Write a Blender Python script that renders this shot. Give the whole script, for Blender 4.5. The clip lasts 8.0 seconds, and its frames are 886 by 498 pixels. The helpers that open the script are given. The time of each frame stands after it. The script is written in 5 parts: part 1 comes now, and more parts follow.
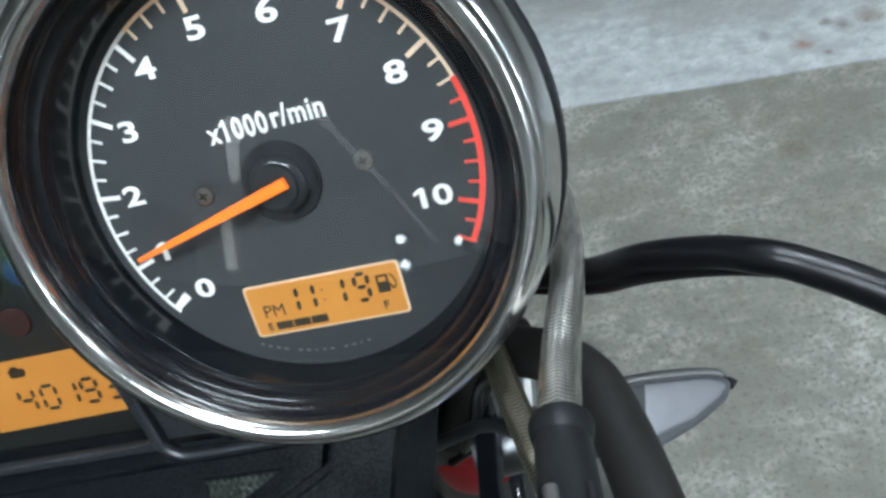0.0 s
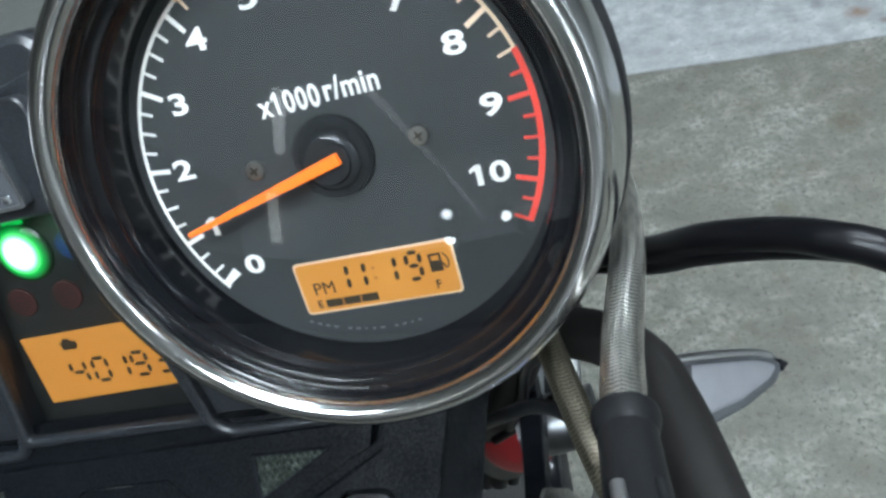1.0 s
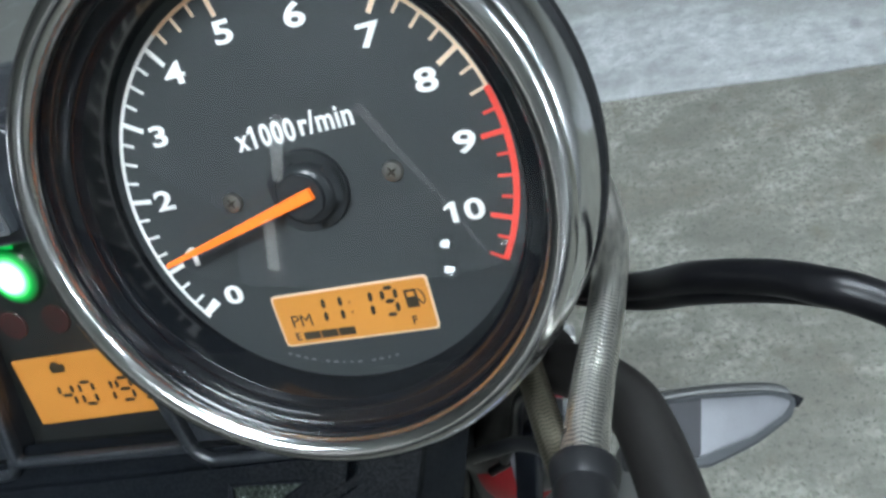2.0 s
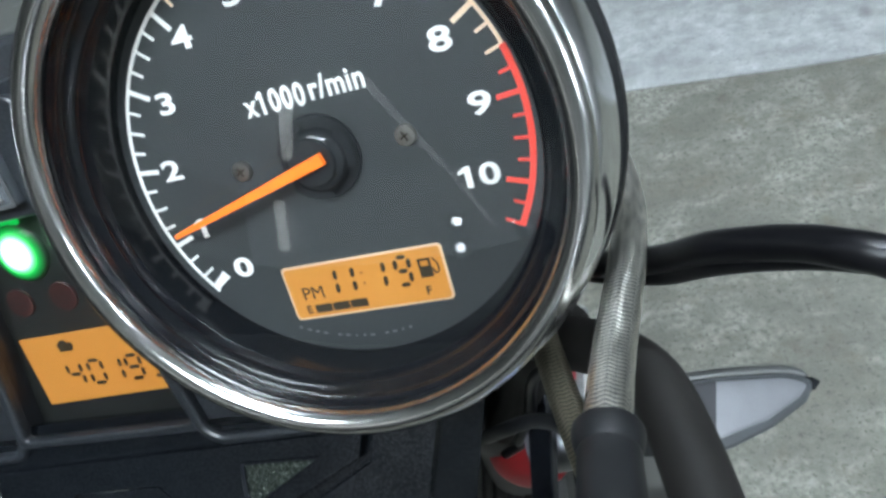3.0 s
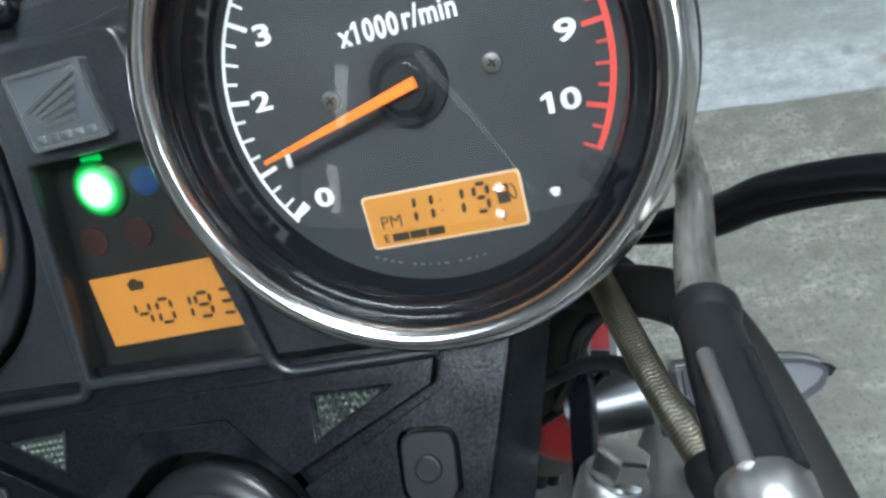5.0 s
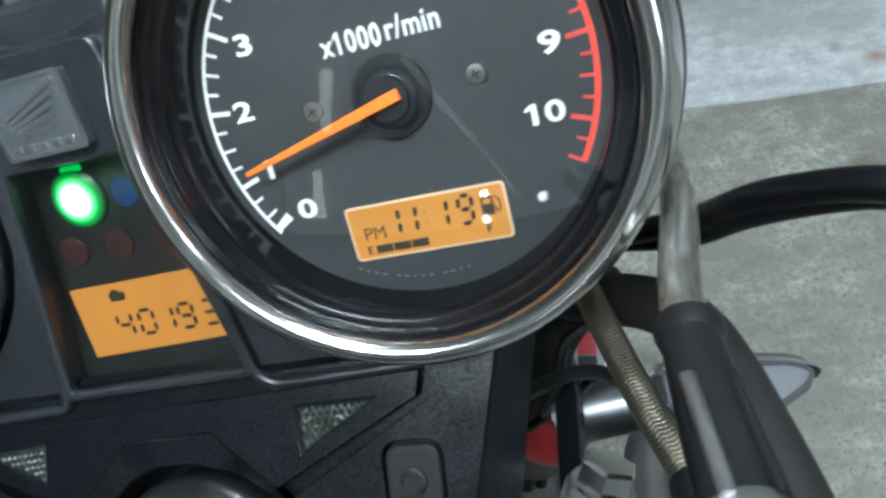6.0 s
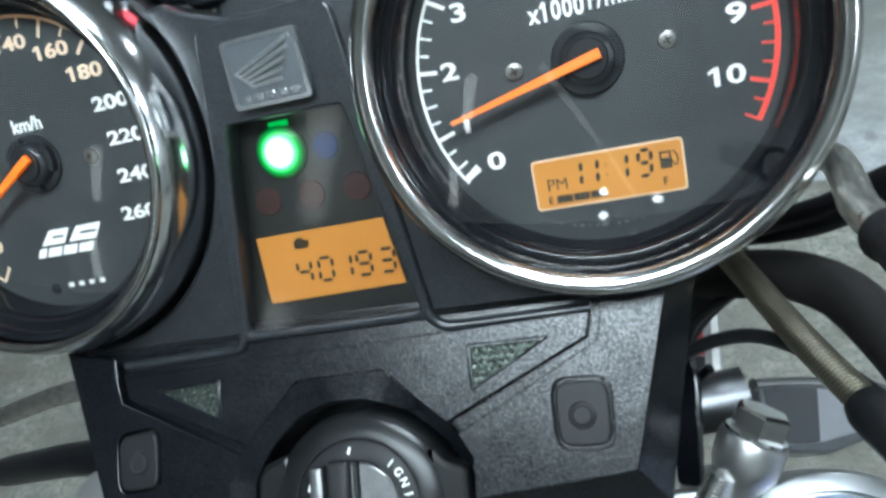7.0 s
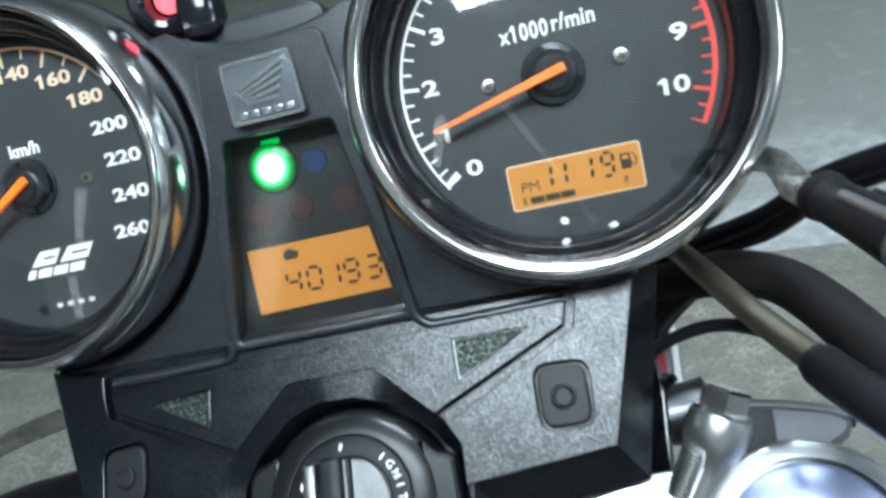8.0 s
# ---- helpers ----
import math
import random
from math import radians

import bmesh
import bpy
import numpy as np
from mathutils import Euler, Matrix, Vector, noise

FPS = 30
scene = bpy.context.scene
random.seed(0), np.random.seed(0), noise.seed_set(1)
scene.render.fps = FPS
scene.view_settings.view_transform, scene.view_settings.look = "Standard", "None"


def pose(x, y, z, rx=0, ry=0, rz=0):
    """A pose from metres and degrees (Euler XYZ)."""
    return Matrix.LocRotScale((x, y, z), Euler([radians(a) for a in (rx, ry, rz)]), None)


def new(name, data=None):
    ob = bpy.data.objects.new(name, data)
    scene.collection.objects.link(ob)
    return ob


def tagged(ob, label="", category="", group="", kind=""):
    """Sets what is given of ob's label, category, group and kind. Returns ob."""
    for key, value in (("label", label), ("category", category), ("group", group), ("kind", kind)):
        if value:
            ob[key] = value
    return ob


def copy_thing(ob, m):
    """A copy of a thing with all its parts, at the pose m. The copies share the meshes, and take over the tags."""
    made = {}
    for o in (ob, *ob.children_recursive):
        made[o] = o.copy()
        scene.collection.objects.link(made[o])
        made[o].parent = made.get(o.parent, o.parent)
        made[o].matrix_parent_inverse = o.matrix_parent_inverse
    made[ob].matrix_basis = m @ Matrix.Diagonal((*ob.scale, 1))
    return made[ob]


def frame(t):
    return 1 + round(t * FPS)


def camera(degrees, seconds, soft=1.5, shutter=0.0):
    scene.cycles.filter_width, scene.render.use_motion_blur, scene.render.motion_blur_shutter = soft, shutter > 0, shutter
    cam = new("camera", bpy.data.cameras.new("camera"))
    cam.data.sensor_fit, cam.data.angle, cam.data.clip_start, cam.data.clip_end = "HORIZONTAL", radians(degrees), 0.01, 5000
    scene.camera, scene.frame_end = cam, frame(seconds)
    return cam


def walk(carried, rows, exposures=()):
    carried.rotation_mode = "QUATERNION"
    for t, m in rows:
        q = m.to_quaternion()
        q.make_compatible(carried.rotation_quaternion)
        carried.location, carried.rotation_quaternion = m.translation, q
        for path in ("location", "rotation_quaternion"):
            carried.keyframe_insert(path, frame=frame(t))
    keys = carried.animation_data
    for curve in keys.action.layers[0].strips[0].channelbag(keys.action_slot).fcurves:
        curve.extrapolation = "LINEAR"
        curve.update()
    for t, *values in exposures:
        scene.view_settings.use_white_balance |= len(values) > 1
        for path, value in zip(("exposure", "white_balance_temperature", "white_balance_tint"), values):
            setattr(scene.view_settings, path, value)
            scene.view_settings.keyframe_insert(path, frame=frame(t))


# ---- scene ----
from mathutils.geometry import tessellate_polygon

# The instrument panel's own frame: x to the right, y up the dials, z out of them towards the rider;
# its origin is the middle of the tachometer's dial. Everything on the motorcycle is given in it, in millimetres.
MM = 0.001
DIAL_TILT, SIDE_LEAN, DIAL_HEIGHT = 55.92, 5.66, 1.0730
DASH = Matrix.Translation((0, 0, DIAL_HEIGHT)) @ Matrix.Rotation(radians(DIAL_TILT), 4, "X") @ Matrix.Rotation(radians(-SIDE_LEAN), 4, "Y")

cam = camera(64.00, 8.0, soft=2.9, shutter=0.4)
ROWS = [
    (0.0, 54.9, 28.9, 130.3, -22.66, 6.22, -14.24),
    (0.5, 53.6, 31.1, 128.9, -24.84, 7.64, -16.01),
    (1.0, 50.3, 29.7, 126.1, -25.07, 9.02, -14.68),
    (1.2, 55.4, 33.7, 122.3, -24.20, 9.90, -14.53),
    (2.3, 61.1, 27.6, 121.3, -23.91, 12.14, -14.74),
    (2.5, 59.2, 25.9, 122.4, -24.01, 12.24, -14.80),
    (3.0, 57.7, 24.4, 120.2, -24.31, 12.15, -15.32),
    (3.5, 58.2, 20.7, 123.4, -24.60, 10.74, -15.56),
    (4.0, 51.4, 20.1, 133.3, -24.06, 10.21, -15.55),
    (4.5, 39.7, 13.2, 136.2, -22.68, 10.31, -14.68),
    (4.7, 37.7, 10.9, 139.3, -21.36, 11.33, -14.15),
    (5.8, 42.9, 13.9, 137.3, -20.93, 10.76, -14.06),
    (6.0, 40.1, 13.8, 136.6, -21.49, 10.53, -13.99),
    (6.5, 16.4, 0.6, 155.8, -20.00, 12.40, -12.91),
    (7.0, 4.8, -2.0, 168.6, -14.67, 12.88, -11.63),
    (7.5, 1.5, -2.2, 167.5, -11.41, 12.43, -12.09),
    (8.0, -3.9, -20.0, 187.7, -7.60, 8.75, -12.21),
]
walk(cam, [(t, DASH @ pose(x * MM, y * MM, z * MM, rx, ry, rz)) for t, x, y, z, rx, ry, rz in ROWS],
     [(0.0, 0.16, 6450, 8.5), (2.3, 0.23, 6450, 8.5), (4.7, 0.33, 6430, 7.5), (6.5, 0.27, 6330, 5), (8.0, 0.27, 6240, 4)])

# ---------------------------------------------------------------- light
world = bpy.data.worlds.new("world")
scene.world = world
world.use_nodes = True
world.node_tree.nodes["Background"].inputs[0].default_value = (0.75, 0.85, 1.0, 1)
world.node_tree.nodes["Background"].inputs[1].default_value = 0.02
scene.view_settings.exposure = 0.0

# ---------------------------------------------------------------- materials


def material(name, colour, rough=0.5, metal=0.0, grain=0.0, grain_size=1.0, bump=0.0, spots=0.0, spot_size=20.0, emit=None, emit_strength=0.0, coat=0.0, ior=1.5, shine=0.5, glint=0.0):
    """A principled surface with fine grain and broader wear. Sizes in millimetres."""
    m = bpy.data.materials.new(name)
    m.use_nodes = True
    nodes, links = m.node_tree.nodes, m.node_tree.links
    b = nodes["Principled BSDF"]
    b.inputs["Base Color"].default_value = (*colour, 1)
    b.inputs["Roughness"].default_value = rough
    b.inputs["Metallic"].default_value = metal
    b.inputs["IOR"].default_value = ior
    b.inputs["Specular IOR Level"].default_value = shine
    b.inputs["Coat Weight"].default_value = coat
    b.inputs["Coat Roughness"].default_value = 0.1
    if emit:
        b.inputs["Emission Color"].default_value = (*emit, 1)
        b.inputs["Emission Strength"].default_value = emit_strength
    if not (grain or bump or spots):
        return m
    where = nodes.new("ShaderNodeTexCoord")
    fine = nodes.new("ShaderNodeTexNoise")
    fine.inputs["Scale"].default_value = 1000.0 / grain_size
    fine.inputs["Detail"].default_value = 3
    links.new(where.outputs["Object"], fine.inputs["Vector"])
    broad = nodes.new("ShaderNodeTexNoise")
    broad.inputs["Scale"].default_value = 1000.0 / spot_size
    broad.inputs["Detail"].default_value = 5
    links.new(where.outputs["Object"], broad.inputs["Vector"])
    if grain or spots:
        both = nodes.new("ShaderNodeMath")
        both.operation = "MULTIPLY_ADD"
        links.new(fine.outputs["Fac"], both.inputs[0])
        both.inputs[1].default_value = grain
        broad_part = nodes.new("ShaderNodeMath")
        broad_part.operation = "MULTIPLY_ADD"
        links.new(broad.outputs["Fac"], broad_part.inputs[0])
        broad_part.inputs[1].default_value = spots
        broad_part.inputs[2].default_value = 1.0 - 0.5 * (grain + spots)
        links.new(broad_part.outputs[0], both.inputs[2])
        tint = nodes.new("ShaderNodeMix")
        tint.data_type, tint.blend_type = "RGBA", "MULTIPLY"
        tint.inputs["Factor"].default_value = 1.0
        tint.inputs["A"].default_value = (*colour, 1)
        links.new(both.outputs[0], tint.inputs["B"])
        links.new(tint.outputs["Result"], b.inputs["Base Color"])
        r = nodes.new("ShaderNodeMath")
        r.operation = "MULTIPLY_ADD"
        links.new(broad.outputs["Fac"], r.inputs[0])
        r.inputs[1].default_value = 0.3 * rough
        r.inputs[2].default_value = 0.85 * rough
        links.new(r.outputs[0], b.inputs["Roughness"])
    if glint:
        pits = nodes.new("ShaderNodeMapRange")
        pits.inputs["From Min"].default_value, pits.inputs["From Max"].default_value = 0.40, 0.62
        pits.inputs["To Min"].default_value, pits.inputs["To Max"].default_value = shine * (1 - glint), shine * (1 + glint)
        links.new(fine.outputs["Fac"], pits.inputs["Value"])
        patchy = nodes.new("ShaderNodeMapRange")
        patchy.inputs["From Min"].default_value, patchy.inputs["From Max"].default_value = 0.3, 0.7
        patchy.inputs["To Min"].default_value, patchy.inputs["To Max"].default_value = 0.82, 1.15
        links.new(broad.outputs["Fac"], patchy.inputs["Value"])
        times = nodes.new("ShaderNodeMath")
        times.operation = "MULTIPLY"
        links.new(pits.outputs["Result"], times.inputs[0])
        links.new(patchy.outputs["Result"], times.inputs[1])
        links.new(times.outputs[0], b.inputs["Specular IOR Level"])
    if bump:
        relief = nodes.new("ShaderNodeBump")
        relief.inputs["Strength"].default_value = bump
        relief.inputs["Distance"].default_value = 0.0004 * grain_size
        links.new(fine.outputs["Fac"], relief.inputs["Height"])
        links.new(relief.outputs["Normal"], b.inputs["Normal"])
    return m


def glass_material(name, tint=(1, 1, 1), rough=0.0, ior=1.6):
    """A clear cover: see-through, with the gloss that its angle gives."""
    m = bpy.data.materials.new(name)
    m.use_nodes = True
    nodes, links = m.node_tree.nodes, m.node_tree.links
    nodes.remove(nodes["Principled BSDF"])
    clear, gloss, mix, fres = (nodes.new("ShaderNode" + n) for n in ("BsdfTransparent", "BsdfGlossy", "MixShader", "Fresnel"))
    clear.inputs[0].default_value = (*tint, 1)
    gloss.inputs["Roughness"].default_value = rough
    fres.inputs[0].default_value = ior
    links.new(fres.outputs[0], mix.inputs[0])
    links.new(clear.outputs[0], mix.inputs[1])
    links.new(gloss.outputs[0], mix.inputs[2])
    links.new(mix.outputs[0], nodes["Material Output"].inputs[0])
    return m


def concrete_material(name, pale, dark, stain, size=0.25, rough=0.85, bump=0.4, marks=(), fade=None, roughness_share=1.0):
    """Worn concrete: cloudy patches, fine speckle, dark stains, small pits."""
    m = bpy.data.materials.new(name)
    m.use_nodes = True
    nodes, links = m.node_tree.nodes, m.node_tree.links
    b = nodes["Principled BSDF"]
    b.inputs["Roughness"].default_value = rough
    where = nodes.new("ShaderNodeTexCoord")

    def cloud(scale, detail, lo, hi, stretch=None):
        n = nodes.new("ShaderNodeTexNoise")
        n.inputs["Scale"].default_value, n.inputs["Detail"].default_value, n.inputs["Roughness"].default_value = scale, detail, 0.62
        if stretch:
            s = nodes.new("ShaderNodeMapping")
            s.inputs["Scale"].default_value = stretch
            s.inputs["Rotation"].default_value = (0, 0, 0.15)
            links.new(where.outputs["Object"], s.inputs["Vector"])
            links.new(s.outputs[0], n.inputs["Vector"])
        else:
            links.new(where.outputs["Object"], n.inputs["Vector"])
        r = nodes.new("ShaderNodeMapRange")
        r.inputs["From Min"].default_value, r.inputs["From Max"].default_value = lo, hi
        links.new(n.outputs["Fac"], r.inputs["Value"])
        return r.outputs["Result"]

    def blend(a, c, fac):
        n = nodes.new("ShaderNodeMix")
        n.data_type = "RGBA"
        for key, v in (("A", a), ("B", c)):
            if isinstance(v, tuple):
                n.inputs[key].default_value = (*v, 1)
            else:
                links.new(v, n.inputs[key])
        links.new(fac, n.inputs["Factor"])
        return n.outputs["Result"]

    patches = cloud(1 / size, 8, 0.38, 0.62, (0.8, 1.35, 1))
    speckle = cloud(88, 6, 0.44, 0.64)
    pits = cloud(118, 3, 0.57, 0.65)
    grit = cloud(420, 2, 0.3, 0.75)
    spots = cloud(14, 6, 0.56, 0.72)
    streaks = cloud(6, 8, 0.46, 0.62, (0.9, 1.4, 1))
    rust = cloud(4.2, 9, 0.50, 0.66, (0.55, 2.1, 1))
    mottle = cloud(24, 7, 0.40, 0.66, (0.9, 1.2, 1))
    base = blend(pale, dark, patches)

    def share(fac, by):
        n = nodes.new("ShaderNodeMath")
        n.operation, n.inputs[1].default_value = "MULTIPLY", by
        links.new(fac, n.inputs[0])
        return n.outputs[0]

    base = blend(base, tuple(0.60 * c for c in dark), share(streaks, 0.75))
    base = blend(base, tuple(0.52 * c for c in dark), share(mottle, 0.8))
    base = blend(base, stain, share(rust, 0.42 * roughness_share))
    for x, y, r, colour in marks:
        gap = nodes.new("ShaderNodeVectorMath")
        gap.operation, gap.inputs[1].default_value = "DISTANCE", (x, y, 0.004)
        links.new(where.outputs["Object"], gap.inputs[0])
        rag = nodes.new("ShaderNodeMath")
        rag.operation, rag.inputs[1].default_value = "MULTIPLY_ADD", 0.75 * r
        links.new(mottle, rag.inputs[0])
        links.new(gap.outputs["Value"], rag.inputs[2])
        near = nodes.new("ShaderNodeMapRange")
        near.inputs["From Min"].default_value, near.inputs["From Max"].default_value = 1.5 * r, 0.7 * r
        links.new(rag.outputs[0], near.inputs["Value"])
        base = blend(base, colour, share(near.outputs["Result"], 0.92))
    base = blend(base, tuple(0.66 * c for c in dark), share(speckle, roughness_share))
    base = blend(base, tuple(0.38 * c for c in dark), share(pits, 0.95 * roughness_share))
    # Turns to one darker colour with distance, over a ragged edge.
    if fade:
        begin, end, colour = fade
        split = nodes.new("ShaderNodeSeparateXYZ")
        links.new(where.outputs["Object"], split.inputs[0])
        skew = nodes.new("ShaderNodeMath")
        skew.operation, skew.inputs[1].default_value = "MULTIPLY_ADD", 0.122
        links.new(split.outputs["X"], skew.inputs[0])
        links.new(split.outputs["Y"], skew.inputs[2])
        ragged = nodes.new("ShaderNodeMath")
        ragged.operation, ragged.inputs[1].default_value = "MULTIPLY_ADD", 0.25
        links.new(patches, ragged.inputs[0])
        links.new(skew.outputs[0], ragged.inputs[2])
        far_share = nodes.new("ShaderNodeMapRange")
        far_share.interpolation_type = "SMOOTHSTEP"
        far_share.inputs["From Min"].default_value, far_share.inputs["From Max"].default_value = begin, end
        links.new(ragged.outputs[0], far_share.inputs["Value"])
        base = blend(base, colour, far_share.outputs["Result"])
    n = nodes.new("ShaderNodeMath")
    n.operation, n.inputs[1].default_value = "MULTIPLY", 0.55
    links.new(spots, n.inputs[0])
    base = blend(base, stain, n.outputs[0])
    n = nodes.new("ShaderNodeMath")
    n.operation, n.inputs[1].default_value = "MULTIPLY", 0.22
    links.new(grit, n.inputs[0])
    base = blend(base, tuple(1.12 * c for c in pale), n.outputs[0])
    links.new(base, b.inputs["Base Color"])
    relief = nodes.new("ShaderNodeBump")
    relief.inputs["Strength"].default_value, relief.inputs["Distance"].default_value = bump, 0.003
    links.new(mottle, relief.inputs["Height"])
    links.new(relief.outputs["Normal"], b.inputs["Normal"])
    return m


CHROME = material("chrome", (0.76, 0.765, 0.77), 0.15, 1.0, grain=0.06, grain_size=0.8, spots=0.22, spot_size=7, bump=0.03)
SATIN_CHROME = material("satin_chrome", (0.54, 0.535, 0.525), 0.17, 1.0, grain=0.10, grain_size=0.6, spots=0.30, spot_size=6, bump=0.05)
ALLOY = material("cast_alloy", (0.42, 0.42, 0.415), 0.38, 1.0, grain=0.15, grain_size=0.7, bump=0.12, spots=0.2, spot_size=14)
CLEAR_ALLOY = material("lacquered_alloy", (0.31, 0.32, 0.33), 0.35, 0.9, grain=0.1, grain_size=0.6, bump=0.1, spots=0.2, spot_size=12)
BLUE_ALLOY = material("blue_anodised_alloy", (0.36, 0.40, 0.60), 0.34, 0.9, grain=0.1, grain_size=0.6, bump=0.05, spots=0.2, spot_size=12)
CASE = material("black_case_plastic", (0.0145, 0.0165, 0.0195), 0.31, grain=0.3, grain_size=0.6, bump=0.16, spots=0.35, spot_size=12, shine=0.62, glint=0.16)
PANEL = material("grained_panel_plastic", (0.0030, 0.0038, 0.0052), 0.245, grain=0.5, grain_size=0.6, bump=0.30, spots=0.8, spot_size=8, shine=0.32, glint=0.36)
RUBBER = material("black_rubber", (0.0085, 0.0088, 0.0098), 0.45, grain=0.2, grain_size=0.6, bump=0.12, spots=0.3, spot_size=12, shine=0.18)
SLEEVE = material("worn_rubber_sleeve", (0.012, 0.011, 0.0105), 0.62, grain=0.2, grain_size=0.7, bump=0.15, spots=0.6, spot_size=15, shine=0.16)
CABLE = material("black_cable_jacket", (0.004, 0.004, 0.005), 0.34, grain=0.1, grain_size=0.8, bump=0.04, spots=0.25, spot_size=20, shine=0.22)
GLOSS_BLACK = material("gloss_black_plastic", (0.008, 0.009, 0.012), 0.14, spots=0.2, spot_size=10)
DIAL = material("dial_black", (0.0295, 0.0335, 0.0345), 0.6, spots=0.2, spot_size=30)
RING = material("inner_ring_black", (0.0040, 0.0048, 0.0064), 0.15, spots=0.4, spot_size=9, shine=0.42)
HUB = material("hub_grey_plastic", (0.020, 0.022, 0.024), 0.24, grain=0.1, grain_size=0.6, shine=0.35)
LOCK_GREY = material("satin_grey_lock", (0.006, 0.0065, 0.007), 0.30, grain=0.15, grain_size=0.5, bump=0.06, spots=0.6, spot_size=7, shine=0.26)
WINDOW_BACK = material("dark_lamp_panel", (0.011, 0.0125, 0.012), 0.45, grain=0.1, grain_size=0.6, spots=0.5, spot_size=9)
LOCK_ALLOY = material("worn_lock_alloy", (0.15, 0.15, 0.15), 0.38, 1.0, grain=0.3, grain_size=0.5, bump=0.2, spots=0.7, spot_size=4)
PRINT = material("white_print", (0.82, 0.82, 0.80), 0.6, grain=0.06, grain_size=0.5, emit=(1.0, 0.93, 0.85), emit_strength=0.12)
HUB_PRINT = material("worn_small_print", (0.13, 0.13, 0.13), 0.6, grain=0.2, grain_size=0.5)
WARM_PRINT = material("warm_lit_print", (0.80, 0.62, 0.45), 0.6, grain=0.06, grain_size=0.5, emit=(1.0, 0.55, 0.25), emit_strength=0.12)
RED_PRINT = material("red_print", (0.75, 0.06, 0.04), 0.6, grain=0.06, grain_size=0.5, emit=(1.0, 0.08, 0.04), emit_strength=0.15)
ORANGE = material("orange_needle", (0.95, 0.17, 0.015), 0.45, grain=0.05, grain_size=0.5, emit=(1.0, 0.17, 0.01), emit_strength=0.35)
LCD = material("lit_amber_display", (0.27, 0.135, 0.035), 0.35, grain=0.05, grain_size=3, spots=0.45, spot_size=14, emit=(1.0, 0.37, 0.036), emit_strength=0.36)
LCD_EDGE = material("display_edge", (0.7, 0.5, 0.35), 0.4, grain=0.1, grain_size=1, emit=(1.0, 0.5, 0.18), emit_strength=0.12)
GHOST = material("faint_display_segment", (0.15, 0.075, 0.022), 0.5, grain=0.1, grain_size=0.5, emit=(1.0, 0.37, 0.036), emit_strength=0.16)
SEGMENT = material("display_segment", (0.03, 0.022, 0.012), 0.5, grain=0.1, grain_size=0.5)
BADGE = material("pewter_badge", (0.15, 0.165, 0.18), 0.25, 0.6, grain=0.15, grain_size=0.5, bump=0.1, spots=0.2, spot_size=6)
BADGE_BAR = material("polished_badge_relief", (0.50, 0.51, 0.52), 0.2, 0.9, grain=0.08, grain_size=0.5)


def led_material(name, x, y, reach):
    """A lit lens over one small diode: hottest over the diode, its outer part painted as a fading halo. Place and reach
    in millimetres.
    """
    m = material(name, (0.012, 0.022, 0.016), 0.35)
    nodes, links = m.node_tree.nodes, m.node_tree.links
    b = nodes["Principled BSDF"]
    where = nodes.new("ShaderNodeTexCoord")
    gap = nodes.new("ShaderNodeVectorMath")
    gap.operation, gap.inputs[1].default_value = "DISTANCE", (x * MM, y * MM, -2.4 * MM)
    links.new(where.outputs["Object"], gap.inputs[0])
    far = nodes.new("ShaderNodeMapRange")
    far.inputs["From Max"].default_value = reach * MM
    links.new(gap.outputs["Value"], far.inputs["Value"])
    hue, power = nodes.new("ShaderNodeValToRGB"), nodes.new("ShaderNodeFloatCurve")
    hue.color_ramp.elements[0].position, hue.color_ramp.elements[0].color = 0.30, (0.50, 1.0, 0.68, 1)
    hue.color_ramp.elements[1].position, hue.color_ramp.elements[1].color = 0.72, (0.0, 1.0, 0.13, 1)
    links.new(far.outputs["Result"], hue.inputs["Fac"])
    curve = power.mapping.curves[0]
    curve.points[0].location, curve.points[1].location = (0.0, 1.0), (1.0, 0.0)
    # The curve's tail paints the green halo round the lamp.
    curve.points.new(0.42, 0.62)
    curve.points.new(0.66, 0.12)
    curve.points.new(0.85, 0.018)
    power.mapping.update()
    links.new(far.outputs["Result"], power.inputs["Value"])
    gain = nodes.new("ShaderNodeMath")
    gain.operation, gain.inputs[1].default_value = "MULTIPLY", 9.0
    links.new(power.outputs[0], gain.inputs[0])
    links.new(hue.outputs["Color"], b.inputs["Emission Color"])
    links.new(gain.outputs[0], b.inputs["Emission Strength"])
    return m


GREEN_LAMP = material("lit_green_mark", (0.02, 0.2, 0.06), 0.4, emit=(0.0, 1.0, 0.14), emit_strength=0.55)
GREEN_LENS = led_material("lit_green_lens", -80.6, -7.3, 7.6)
BLUE_LAMP = material("unlit_blue_lamp", (0.008, 0.029, 0.115), 0.45, grain=0.3, grain_size=1.2)
RED_LAMP = material("unlit_red_lamp", (0.045, 0.012, 0.011), 0.5, grain=0.3, grain_size=1.2)
SYMBOL = material("faint_lamp_symbol", (0.016, 0.008, 0.008), 0.5, grain=0.2, grain_size=0.5)
ALARM_RED = material("lit_red_lamp", (0.9, 0.08, 0.10), 0.3, emit=(1.0, 0.13, 0.17), emit_strength=1.6)
MESH = material("green_grey_reflector", (0.040, 0.049, 0.041), 0.30, 0.7, grain=0.9, grain_size=1.6, bump=0.8, spots=0.8, spot_size=4)


